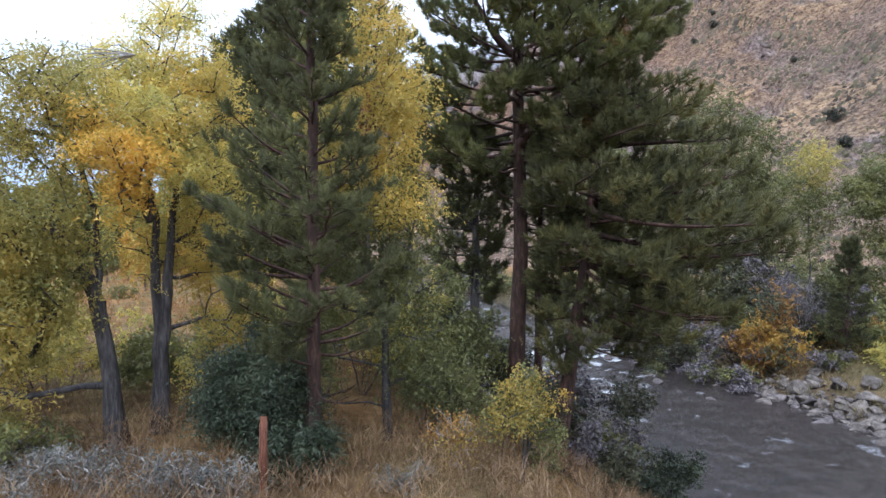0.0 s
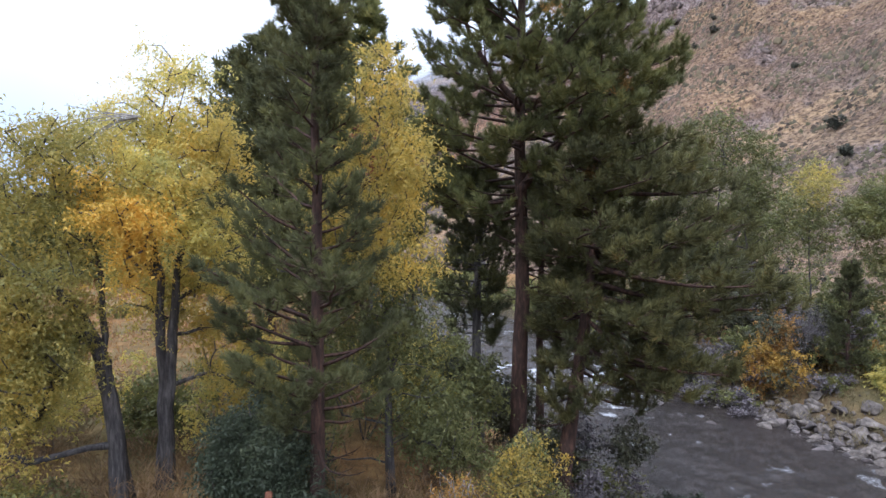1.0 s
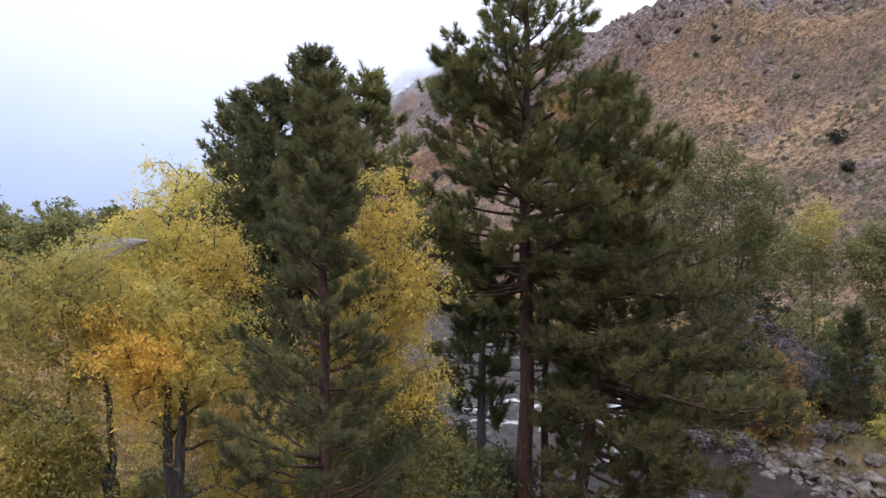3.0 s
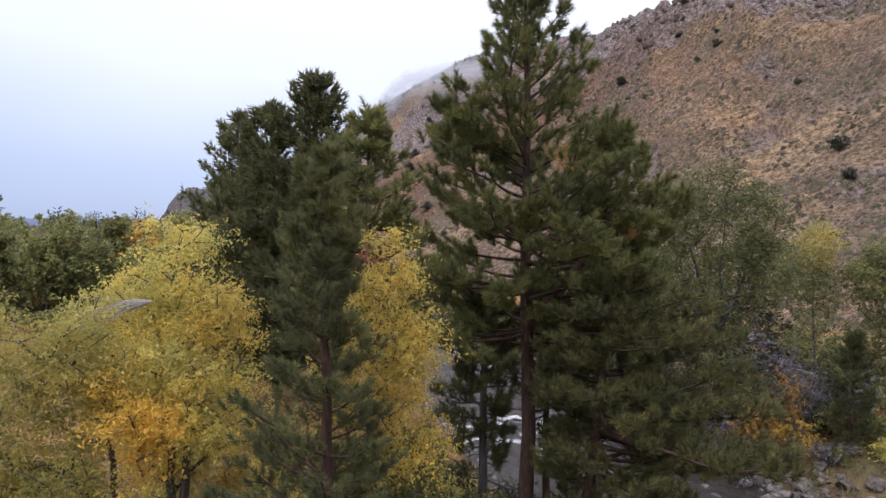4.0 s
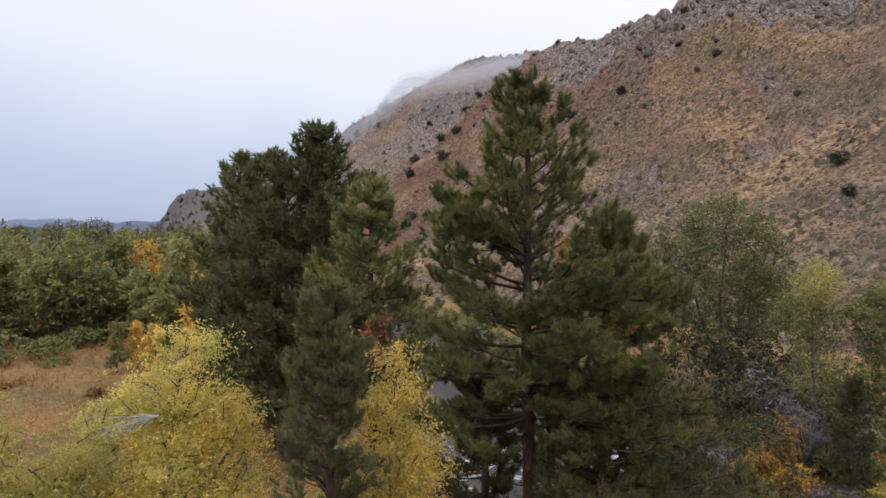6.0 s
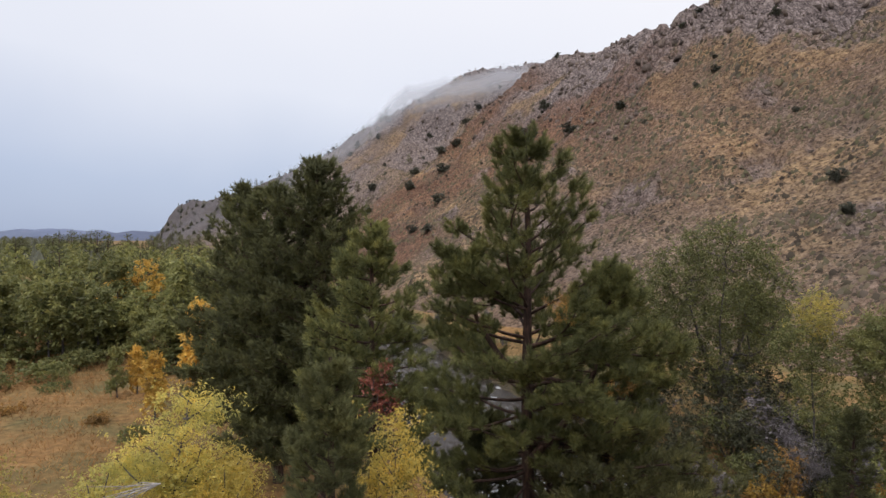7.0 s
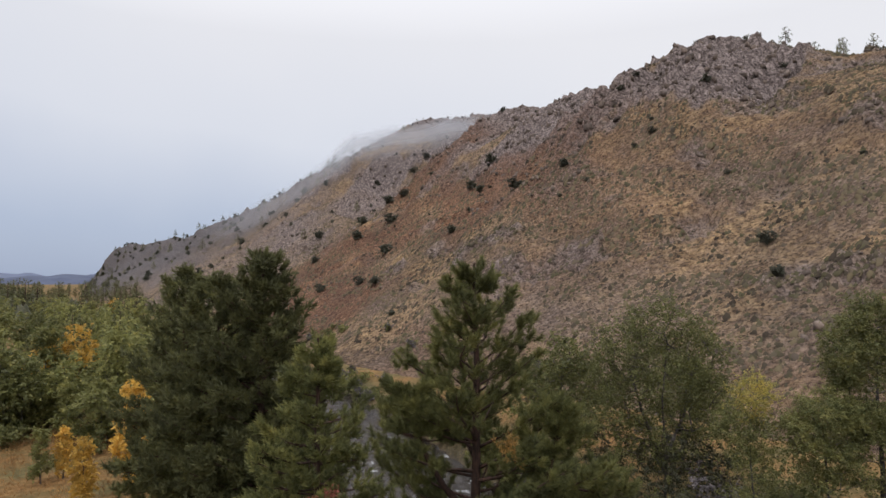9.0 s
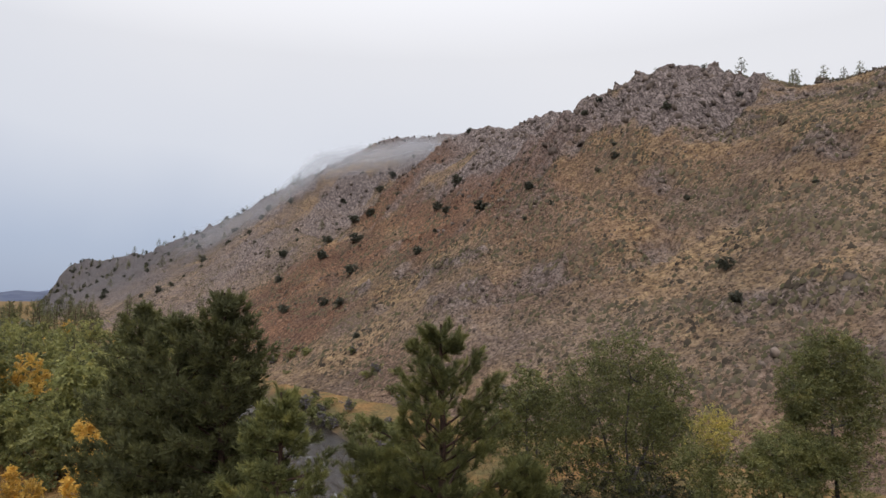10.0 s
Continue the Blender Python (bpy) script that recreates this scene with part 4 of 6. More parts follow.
# ---- broadleaf trees ----
z1 = at_ground(-7.9, 15.3)
broadleaf("cottonwood", -7.9, 15.3, z1, [[(0, 0, -0.2), (-0.1, 0, 2), (-0.4, 0, 3.9), (-1.1, -0.1, 5.3), (-2.4, -0.2, 5.9), (-3.9, -0.3, 6.3)], [(-0.05, 0.05, -0.2), (-0.15, 0.05, 2), (-0.4, 0.05, 3.9), (-0.5, 0.3, 5.6), (-0.9, 0.3, 7.0), (-1.6, 0.2, 8.2)], [(0.12, 0.2, -0.2), (-0.25, 0.3, 2.2), (-0.6, 0.3, 4.0), (-1.9, -0.4, 5.0)]],
          [(-2.2, -0.8, 8.3, 1.9, 1.5, 1.4, 1.0, 0), (-4.4, -0.3, 8.0, 2.2, 1.8, 1.8, 1.5, 0), (-0.7, -0.6, 8.6, 1.3, 1.2, 1.2, 0.6, 0), (-1.7, -1.2, 6.0, 1.6, 1.2, 1.4, 1.1, 0), (-3.3, -1.2, 4.9, 2.0, 1.4, 1.8, 1.4, 0),
           (-5.4, -0.6, 5.2, 1.8, 1.5, 2.1, 1.1, 0), (-2.2, -1.6, 2.6, 1.3, 0.9, 1.4, 0.7, 1), (-4.2, -1.4, 2.5, 1.6, 1.1, 1.5, 0.7, 1), (-5.4, 1.0, 9.0, 1.6, 1.5, 1.2, 0.7, 0), (-0.9, -0.9, 4.3, 1.1, 0.8, 1.4, 0.8, 0), (-1.7, -1.0, 3.4, 1.3, 0.9, 1.5, 0.8, 0), (-6.8, 0.2, 7.2, 1.6, 1.5, 1.8, 0.8, 0)],
          "old cottonwood with dark furrowed trunks and yellow-green leaves", 31, [M_YELLOWGREEN, M_YELLOW], nodes_n=640, per_node=150, leaf=0.125, slim=0.36, spread=0.42, radius=0.24, hang=0.25, group="cottonwoods")
z2 = at_ground(-7.55, 16.6)
broadleaf("cottonwood", -7.55, 16.6, z2, [[(0, 0, -0.2), (0.15, 0, 2.2), (0.1, 0, 4.4), (0.05, 0, 6.0), (-0.3, 0.3, 7.8), (-0.1, 0.5, 9.6), (0.3, 0.6, 11.3)], [(0.22, 0.05, -0.2), (0.25, 0.02, 2.4), (0.45, 0, 4.4), (0.55, 0.1, 6.2), (1.1, 0.3, 7.8)], [(0.05, 0, 5.6), (-0.8, -0.2, 7.3), (-1.6, 0.2, 8.4)]],
          [(0.2, 0.6, 10.5, 1.15, 1.1, 1.4, 0.75, 0), (-1.3, 0.4, 9.3, 1.5, 1.4, 1.0, 0.9, 0), (1.2, 0.3, 8.9, 1.3, 1.3, 1.3, 0.8, 2), (0.3, 0.3, 8.6, 1.4, 1.4, 1.2, 0.8, 0),
           (0.1, -2.4, 7.3, 0.7, 0.7, 0.45, 0.24, 1), (0.7, -2.2, 6.9, 0.55, 0.6, 0.55, 0.26, 1), (1.5, -1.7, 7.7, 0.55, 0.6, 0.6, 0.12, 2), (-0.5, -2.1, 7.9, 0.45, 0.6, 0.35, 0.12, 1), (1.5, -1.6, 6.8, 0.5, 0.6, 0.6, 0.2, 0), (0.4, -2.0, 6.3, 0.4, 0.5, 0.7, 0.15, 1), (0.6, -1.5, 8.2, 0.9, 0.7, 0.6, 0.3, 0), (0.9, -0.3, 7.4, 0.7, 0.7, 0.5, 0.2, 0),
           (1.6, 0.5, 6.6, 1.2, 1.2, 1.5, 0.8, 0), (1.7, 0.8, 3.8, 1.0, 1.0, 1.5, 0.45, 2), (-0.9, -0.6, 7.3, 1.3, 1.2, 1.0, 0.7, 0), (-0.5, 0.6, 5.4, 1.0, 0.9, 1.3, 0.5, 0), (0.9, 0.9, 5.2, 0.9, 0.9, 1.2, 0.4, 2)],
          "cottonwood with dark trunk, yellow-green crown and one orange bough", 32, [M_YELLOWGREEN, M_ORANGE, M_YELLOW], nodes_n=480, per_node=160, leaf=0.12, slim=0.36, radius=0.2, hang=0.2, group="cottonwoods")
z3 = at_ground(-1.6, 15.9)
broadleaf("cottonwood", -1.6, 15.9, z3, [[(0.2, 0.3, -0.2), (0.1, 0.3, 3), (0.0, 0.2, 6), (-0.1, 0, 8.5), (0.05, -0.2, 11.2)], [(0.1, 0.3, 3), (0.9, 0.2, 5.4), (1.2, 0, 8.0)]],
          [(0.0, -0.2, 10.0, 0.75, 0.75, 1.7, 0.9, 1), (0.6, -0.2, 8.6, 0.7, 0.9, 1.0, 0.9, 1), (-0.7, 0, 7.7, 1.3, 1.1, 1.5, 1.0, 1), (0.4, 0, 6.6, 1.1, 1.2, 1.3, 1.0, 1), (0.4, 0.2, 5.4, 1.1, 1.2, 1.2, 0.7, 0),
           (-0.4, 0.2, 5.0, 1.6, 1.2, 1.7, 1.2, 0), (0.8, 0.3, 3.4, 1.5, 1.2, 1.5, 1.0, 0), (-1.6, 0.8, 4.0, 1.2, 1.0, 1.6, 0.7, 0), (1.2, 0.5, 1.8, 1.2, 1.0, 1.2, 0.6, 2), (-2.4, 0.9, 6.4, 1.2, 1.0, 1.8, 0.7, 0), (-1.8, 0.8, 2.2, 1.3, 1.0, 1.2, 0.5, 2)],
          "slim cottonwood with golden top and green lower leaves", 33, [M_WILLOW, M_YELLOW, M_GREEN], nodes_n=460, per_node=120, leaf=0.12, slim=0.36, radius=0.13, hang=0.3, group="cottonwoods")


def bank_tree(name, x, y, lobes, label, seed, mats, **more):
    z = at_ground(x, y)
    top = max(b[2] for b in lobes)
    stems = more.pop("stems", [[(0, 0, -0.2), (0.1, 0, top * 0.35), (-0.1, 0.1, top * 0.7), (0.0, 0, top)]])
    return broadleaf(name, x, y, z, stems, lobes, label, seed, mats, **more)


bank_tree("willow", 24.2, 57.0, [(0, 0, 17, 3.6, 3, 2.6, 1.2, 0), (-3.6, 0, 14.5, 3.2, 3, 3.4, 1.2, 0), (3.6, 0, 14.5, 3.2, 3, 3.2, 1.2, 0), (0, -1, 12.5, 4, 3, 3, 1, 0), (-4.5, 0, 9.5, 2.6, 2.4, 3.4, 0.9, 0), (4.8, 0, 10, 2.6, 2.4, 3.4, 0.9, 0), (0, 0, 7.0, 4.8, 3, 3.2, 1.1, 0)],
          "tall willow with thinning olive leaves and pale branches", 41, [M_WILLOW], nodes_n=620, per_node=105, leaf=0.22, spread=0.85, radius=0.26, hang=0.3, bare_share=0.12,
          stems=[[(0, 0, -0.2), (0.3, 0, 5), (0.0, 0, 10), (0.6, 0, 16)], [(0.2, 0, 4), (-1.8, 0, 9), (-3.2, 0, 14)], [(0.2, 0, 5), (2.2, 0, 9.5), (3.6, 0, 14.5)]])
bank_tree("cottonwood", 26.6, 46.5, [(0.3, 0, 12.5, 1.3, 1.3, 1.8, 1, 1), (-1.2, 0, 10.5, 1.5, 1.5, 1.8, 1, 0), (0.6, 0, 9.3, 1.6, 1.5, 2, 1, 0), (-0.5, 0, 6.5, 2, 1.8, 2.2, 0.6, 0)],
          "small cottonwood with sparse dull yellow leaves on the far bank", 42, [M_WILLOW, M_YELLOWGREEN], nodes_n=280, per_node=70, leaf=0.18, spread=0.6, radius=0.09, bare_share=0.2, group="cottonwoods")
bank_tree("cottonwood", 31.5, 45.0, [(0, 0, 11.5, 2.3, 2, 1.8, 1.2, 0), (-2, 0, 10.0, 1.6, 1.5, 1.6, 0.8, 0), (2.6, 0, 10.8, 2, 1.8, 1.8, 1, 0), (0.4, 0, 8, 3, 2, 2.4, 1, 0)],
          "green cottonwood with a rounded crown on the far bank", 43, [M_GREEN], nodes_n=300, per_node=110, leaf=0.2, spread=0.5, radius=0.16, group="cottonwoods")
bank_tree("cottonwood", 36.5, 46.0, [(0, 0, 18.0, 2.4, 2.2, 2.4, 1, 0), (-2.4, 0, 15.5, 2.4, 2.2, 2.8, 1, 0), (2.6, 0, 15.5, 2.6, 2.2, 2.8, 1, 0), (0, 0, 12, 4, 3, 3, 1.2, 0), (-1, -1, 8, 3.6, 3, 3, 0.8, 0)],
          "tall green cottonwood turning yellow on the far bank", 44, [M_GREEN], nodes_n=420, per_node=130, leaf=0.22, spread=0.6, radius=0.25, group="cottonwoods")


bank_tree("willow", 16.4, 62.5, [(0, 0, 15.5, 2.6, 2.4, 2.2, 1.1, 0), (-2.6, 0, 13, 2.6, 2.4, 2.8, 1.1, 0), (2.8, 0, 13, 2.6, 2.4, 2.8, 1, 0), (0, -1, 10, 3.6, 2.6, 3, 1, 0), (0, 0, 6, 4, 2.8, 3, 0.7, 0)],
          "tall willow with olive leaves behind the pines", 46, [M_WILLOW], nodes_n=330, per_node=45, leaf=0.3, spread=0.8, radius=0.24, hang=0.3)
bank_tree("willow", 20.5, 74.0, [(0, 0, 11.5, 2.8, 2.4, 2.0, 1.1, 0), (-2.6, 0, 9, 2.6, 2.4, 2.4, 1.1, 0), (2.8, 0, 9, 2.6, 2.4, 2.4, 1, 0), (0, -1, 6, 4, 2.6, 3, 1, 0)],
          "green willow at the foot of the hillside", 47, [M_GREEN], nodes_n=240, per_node=40, leaf=0.34, spread=0.8, radius=0.22, hang=0.2)
bank_tree("willow", 31.0, 68.0, [(0, 0, 11.0, 2.8, 2.4, 2.0, 1.1, 0), (-2.6, 0, 9, 2.6, 2.4, 2.4, 1.1, 0), (2.8, 0, 8.5, 2.6, 2.4, 2.4, 1, 0), (0, -1, 6, 4, 2.6, 3, 1, 0)],
          "olive willow at the foot of the hillside", 48, [M_WILLOW], nodes_n=240, per_node=40, leaf=0.34, spread=0.8, radius=0.22, hang=0.2)


def shrub(name, x, y, width, height, label, seed, mats, leaf=0.07, per_node=50, nodes_n=70, slim=0.5, hang=0.1, bark=None, spread=0.2, category="shrub", group="", bare_share=0.0, z=None, far=False):
    """A many-stemmed bush with leaves from the ground up."""
    rng = np.random.default_rng(seed)
    stems = [[(0, 0, -0.1), (rng.normal(0, width * 0.2), rng.normal(0, width * 0.2), height * 0.35), (rng.normal(0, width * 0.3), rng.normal(0, width * 0.3), height * 0.75)] for _ in range(1 if far else 5)]
    lobes = [(rng.normal(0, width * 0.32), rng.normal(0, width * 0.3), height * rng.uniform(0.3, 0.8), width * 0.36, width * 0.36, height * 0.26, 1.0, i % len(mats)) for i in range(7)]
    return broadleaf(name, x, y, at_ground(x, y) if z is None else z, stems, lobes, label, seed, mats, nodes_n, leaf, per_node, spread, slim, bark, group, category, 0.035, hang, 0.004, bare_share, far)


shrub("willow_shrub", -4.55, 14.6, 1.8, 3.6, "dense blue-green willow shrub beside a fence post", 51, [M_BLUEGREEN], leaf=0.125, slim=0.28, per_node=190, nodes_n=190, hang=0.25, spread=0.3)
shrub("willow_shrub", -3.8, 13.7, 1.2, 2.0, "low blue-green willow shrub in dry grass", 52, [M_BLUEGREEN], leaf=0.17, slim=0.25, per_node=120, nodes_n=90, hang=0.25, spread=0.25)
shrub("yellow_shrub", 1.75, 14.2, 1.15, 2.9, "yellow-leaved shrub at the foot of a pine", 53, [M_WILLOW, M_YELLOW], leaf=0.085, per_node=62, nodes_n=130, hang=0.3)
shrub("yellow_shrub", 0.25, 14.4, 1.0, 1.7, "thin yellow shrub with bare twigs in dry grass", 54, [M_YELLOW, M_RUST], leaf=0.07, per_node=26, nodes_n=90, bark=M_BARK_PALE)
shrub("river_shrub", 6.3, 20.6, 2.2, 2.2, "green shrub on the steep river bank", 55, [M_BLUEGREEN], leaf=0.13, per_node=90, nodes_n=120)
shrub("river_shrub", 5.0, 20.2, 1.8, 2.4, "green shrub on the steep river bank", 56, [M_GREEN], leaf=0.13, per_node=90, nodes_n=110)
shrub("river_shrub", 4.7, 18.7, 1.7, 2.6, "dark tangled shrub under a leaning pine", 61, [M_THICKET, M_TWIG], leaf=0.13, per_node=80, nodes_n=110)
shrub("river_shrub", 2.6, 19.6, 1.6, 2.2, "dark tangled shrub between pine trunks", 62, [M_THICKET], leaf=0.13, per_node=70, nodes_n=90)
shrub("yellow_shrub", -9.6, 13.2, 2.0, 1.7, "low yellow shrub under the cottonwoods", 57, [M_WILLOW, M_YELLOWGREEN], leaf=0.11, per_node=100, nodes_n=110)
shrub("rust_shrub", 22.6, 42.0, 3.3, 5.6, "orange and yellow shrub above river boulders", 58, [M_RUST, M_THICKET, M_GOLD, M_RUST], leaf=0.2, per_node=42, nodes_n=170, spread=0.4)
shrub("rust_shrub", 20.9, 42.4, 2.2, 3.0, "rust-coloured shrub above river boulders", 59, [M_RUST], leaf=0.22, per_node=55, nodes_n=100, spread=0.35)
shrub("bare_shrub", 25.0, 43.6, 2.0, 5.2, "bare violet-grey twiggy shrub on the far bank", 60, [M_TWIG], leaf=0.3, slim=0.06, per_node=60, nodes_n=110, spread=0.4, bark=M_BARK_PALE)

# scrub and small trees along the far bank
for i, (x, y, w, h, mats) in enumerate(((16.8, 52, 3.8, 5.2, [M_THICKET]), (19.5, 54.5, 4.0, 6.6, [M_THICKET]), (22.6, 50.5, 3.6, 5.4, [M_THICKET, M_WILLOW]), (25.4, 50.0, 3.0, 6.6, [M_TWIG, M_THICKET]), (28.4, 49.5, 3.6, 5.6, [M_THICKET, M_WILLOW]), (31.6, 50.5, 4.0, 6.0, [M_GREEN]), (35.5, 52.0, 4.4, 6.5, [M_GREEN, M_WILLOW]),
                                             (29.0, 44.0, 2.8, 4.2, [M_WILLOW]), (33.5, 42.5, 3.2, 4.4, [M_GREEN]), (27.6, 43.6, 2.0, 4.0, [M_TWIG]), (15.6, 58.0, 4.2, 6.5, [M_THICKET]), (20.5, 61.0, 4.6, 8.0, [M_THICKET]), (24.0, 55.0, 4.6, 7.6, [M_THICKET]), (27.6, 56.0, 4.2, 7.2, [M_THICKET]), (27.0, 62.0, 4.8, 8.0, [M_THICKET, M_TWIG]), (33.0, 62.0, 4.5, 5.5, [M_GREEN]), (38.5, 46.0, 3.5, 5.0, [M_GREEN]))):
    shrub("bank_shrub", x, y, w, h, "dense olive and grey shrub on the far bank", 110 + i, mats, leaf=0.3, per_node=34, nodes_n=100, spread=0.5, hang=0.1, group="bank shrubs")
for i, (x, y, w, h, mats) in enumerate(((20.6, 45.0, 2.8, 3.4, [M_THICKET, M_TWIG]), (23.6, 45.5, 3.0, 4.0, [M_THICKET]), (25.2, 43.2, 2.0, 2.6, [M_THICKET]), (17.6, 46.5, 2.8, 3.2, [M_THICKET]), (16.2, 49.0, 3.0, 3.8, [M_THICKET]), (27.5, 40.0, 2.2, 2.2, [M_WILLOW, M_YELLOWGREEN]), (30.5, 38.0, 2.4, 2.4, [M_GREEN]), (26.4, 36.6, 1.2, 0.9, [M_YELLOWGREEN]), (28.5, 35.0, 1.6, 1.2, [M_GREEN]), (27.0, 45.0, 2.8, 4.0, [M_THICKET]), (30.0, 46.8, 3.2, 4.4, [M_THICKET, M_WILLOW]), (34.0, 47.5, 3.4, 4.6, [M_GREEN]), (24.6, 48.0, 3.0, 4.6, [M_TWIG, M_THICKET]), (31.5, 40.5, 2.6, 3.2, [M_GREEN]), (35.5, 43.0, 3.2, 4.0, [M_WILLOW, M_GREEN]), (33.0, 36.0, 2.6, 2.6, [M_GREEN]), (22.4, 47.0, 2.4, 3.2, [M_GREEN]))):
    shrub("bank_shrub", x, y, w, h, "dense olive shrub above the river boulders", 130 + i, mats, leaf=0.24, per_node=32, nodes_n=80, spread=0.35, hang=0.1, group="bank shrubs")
for i, (x, y, w, h, mats) in enumerate(((19.0, 41.5, 2.0, 1.8, [M_TWIG, M_WILLOW]), (21.4, 42.6, 2.2, 2.2, [M_RUST, M_TWIG]), (24.4, 39.6, 1.8, 1.6, [M_TWIG, M_GREEN]), (26.6, 42.0, 2.6, 2.4, [M_RUST, M_GREEN]), (29.4, 41.4, 2.4, 2.2, [M_GREEN]), (28.6, 37.8, 2.0, 1.6, [M_TWIG, M_WILLOW]), (31.8, 43.6, 2.8, 2.6, [M_GREEN, M_TWIG]), (22.0, 44.4, 2.4, 2.6, [M_TWIG]), (18.2, 44.2, 2.2, 2.4, [M_WILLOW, M_TWIG]), (15.4, 46.6, 2.2, 2.4, [M_GREEN, M_TWIG]))):
    shrub("bank_shrub", x, y, w, h, "low brown and green shrub above the river cobbles", 160 + i, mats, leaf=0.2, per_node=36, nodes_n=70, spread=0.35, hang=0.1, group="bank shrubs", far=True)
# a slim tree turned red behind the pines
broadleaf("red_maple", -2.95, 24.6, at_ground(-2.95, 24.6), [[(0, 0, -0.2), (0.1, 0, 4), (0, 0.1, 8), (0.05, 0, 10.6)]], [(0, 0, 10.4, 0.45, 0.45, 0.6, 1, 0), (0.35, 0, 9.5, 0.4, 0.4, 0.5, 0.7, 0), (-0.3, 0.1, 9.2, 0.35, 0.4, 0.4, 0.5, 0)],
          "slim maple with bright red leaves between pines", 72, [M_RED], nodes_n=50, per_node=24, leaf=0.15, spread=0.25, radius=0.07)
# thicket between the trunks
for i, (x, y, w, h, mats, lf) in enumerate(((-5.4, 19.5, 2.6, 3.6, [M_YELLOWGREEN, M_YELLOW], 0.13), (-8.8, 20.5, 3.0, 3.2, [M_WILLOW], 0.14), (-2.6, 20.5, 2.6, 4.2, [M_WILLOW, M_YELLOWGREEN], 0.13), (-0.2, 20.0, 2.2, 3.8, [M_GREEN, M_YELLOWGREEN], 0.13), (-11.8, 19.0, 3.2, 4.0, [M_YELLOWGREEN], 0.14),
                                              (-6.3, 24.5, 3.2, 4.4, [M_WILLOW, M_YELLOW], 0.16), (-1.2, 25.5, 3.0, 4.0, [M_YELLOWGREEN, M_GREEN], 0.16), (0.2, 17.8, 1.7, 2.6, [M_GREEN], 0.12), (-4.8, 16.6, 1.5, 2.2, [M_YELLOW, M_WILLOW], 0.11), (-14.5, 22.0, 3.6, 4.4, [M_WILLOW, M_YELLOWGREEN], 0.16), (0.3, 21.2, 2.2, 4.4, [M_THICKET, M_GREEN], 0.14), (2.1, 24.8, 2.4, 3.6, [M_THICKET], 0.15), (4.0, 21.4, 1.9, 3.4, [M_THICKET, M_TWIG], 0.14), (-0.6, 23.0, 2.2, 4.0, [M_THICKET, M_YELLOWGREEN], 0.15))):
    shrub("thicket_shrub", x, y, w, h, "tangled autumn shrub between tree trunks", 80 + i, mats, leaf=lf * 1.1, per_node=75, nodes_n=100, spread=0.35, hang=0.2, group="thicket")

# a dead grey bough caught in the crown
snag = thing("dead_bough", -7.5, 15.8, 9.7, "dead pale grey bough caught in a cottonwood crown", "dead branch")
srng = np.random.default_rng(71)
for i in range(14):
    tip = np.array([-1.3 + srng.normal(0, 0.3), -0.4 + srng.normal(0, 0.45), -0.5 + srng.normal(0, 0.45)]) * srng.uniform(0.7, 1.1)
    mid = tip * 0.5 + srng.normal(0, 0.08, 3) + np.array([0, 0, 0.12])
    sv, sf = tubes([(np.stack([np.zeros(3), mid, tip]), np.array([0.016, 0.011, 0.005]))], 5)
    part("twig", mesh_from("twig", sv, sf, M_BARK_PALE, True), snag)

# ---- fence post ----
post = thing("fence_post", -3.44, 12.1, at_ground(-3.44, 12.1, 0.3), "weathered red-brown wooden fence post in the grass", "fence post")
pv, pf = tubes([(np.array([(0, 0, 0), (0.01, 0, 0.7), (0.0, 0.01, 1.3), (0.015, 0.01, 2.06), (0.015, 0.01, 2.09)]), np.array([0.085, 0.08, 0.078, 0.072, 0.03]))], 11)
part("post", mesh_from("post", pv, pf, M_POST), post)

# ---- stones ----
def rock_mesh(seed, mat, points=15):
    rng = np.random.default_rng(seed)
    bm = bmesh.new()
    for p in unit(rng.normal(0, 1, (points, 3))) * rng.uniform(0.75, 1.0, (points, 1)) * np.array([1, 0.8, 0.65]):
        bm.verts.new(p)
    hull = bmesh.ops.convex_hull(bm, input=bm.verts)
    loose = [g for g in hull["geom_interior"] if isinstance(g, bmesh.types.BMVert)]
    bmesh.ops.delete(bm, geom=loose, context="VERTS")
    bmesh.ops.bevel(bm, geom=bm.edges[:], offset=0.05, segments=1, affect="EDGES")
    me = bpy.data.meshes.new("boulder")
    bm.to_mesh(me)
    bm.free()
    me.materials.append(mat)
    return me


ROCKS = [rock_mesh(200 + i, M_ROCK) for i in range(6)] + [rock_mesh(210 + i, M_ROCK_DARK) for i in range(3)]
rng = np.random.default_rng(5)


def boulder(x, y, size, k, label="pale grey angular boulder at the river's edge", z=None):
    ob = new("boulder", ROCKS[k])
    ob.matrix_world = pose(x, y, (float(ground_z(x, y)) if z is None else z) + size * 0.25, rng.uniform(-25, 25), rng.uniform(-25, 25), rng.uniform(0, 360)) @ Matrix.Diagonal((size, size * rng.uniform(0.8, 1.2), size * rng.uniform(0.8, 1.1), 1))
    return tagged(ob, label, "boulder", "river boulders")


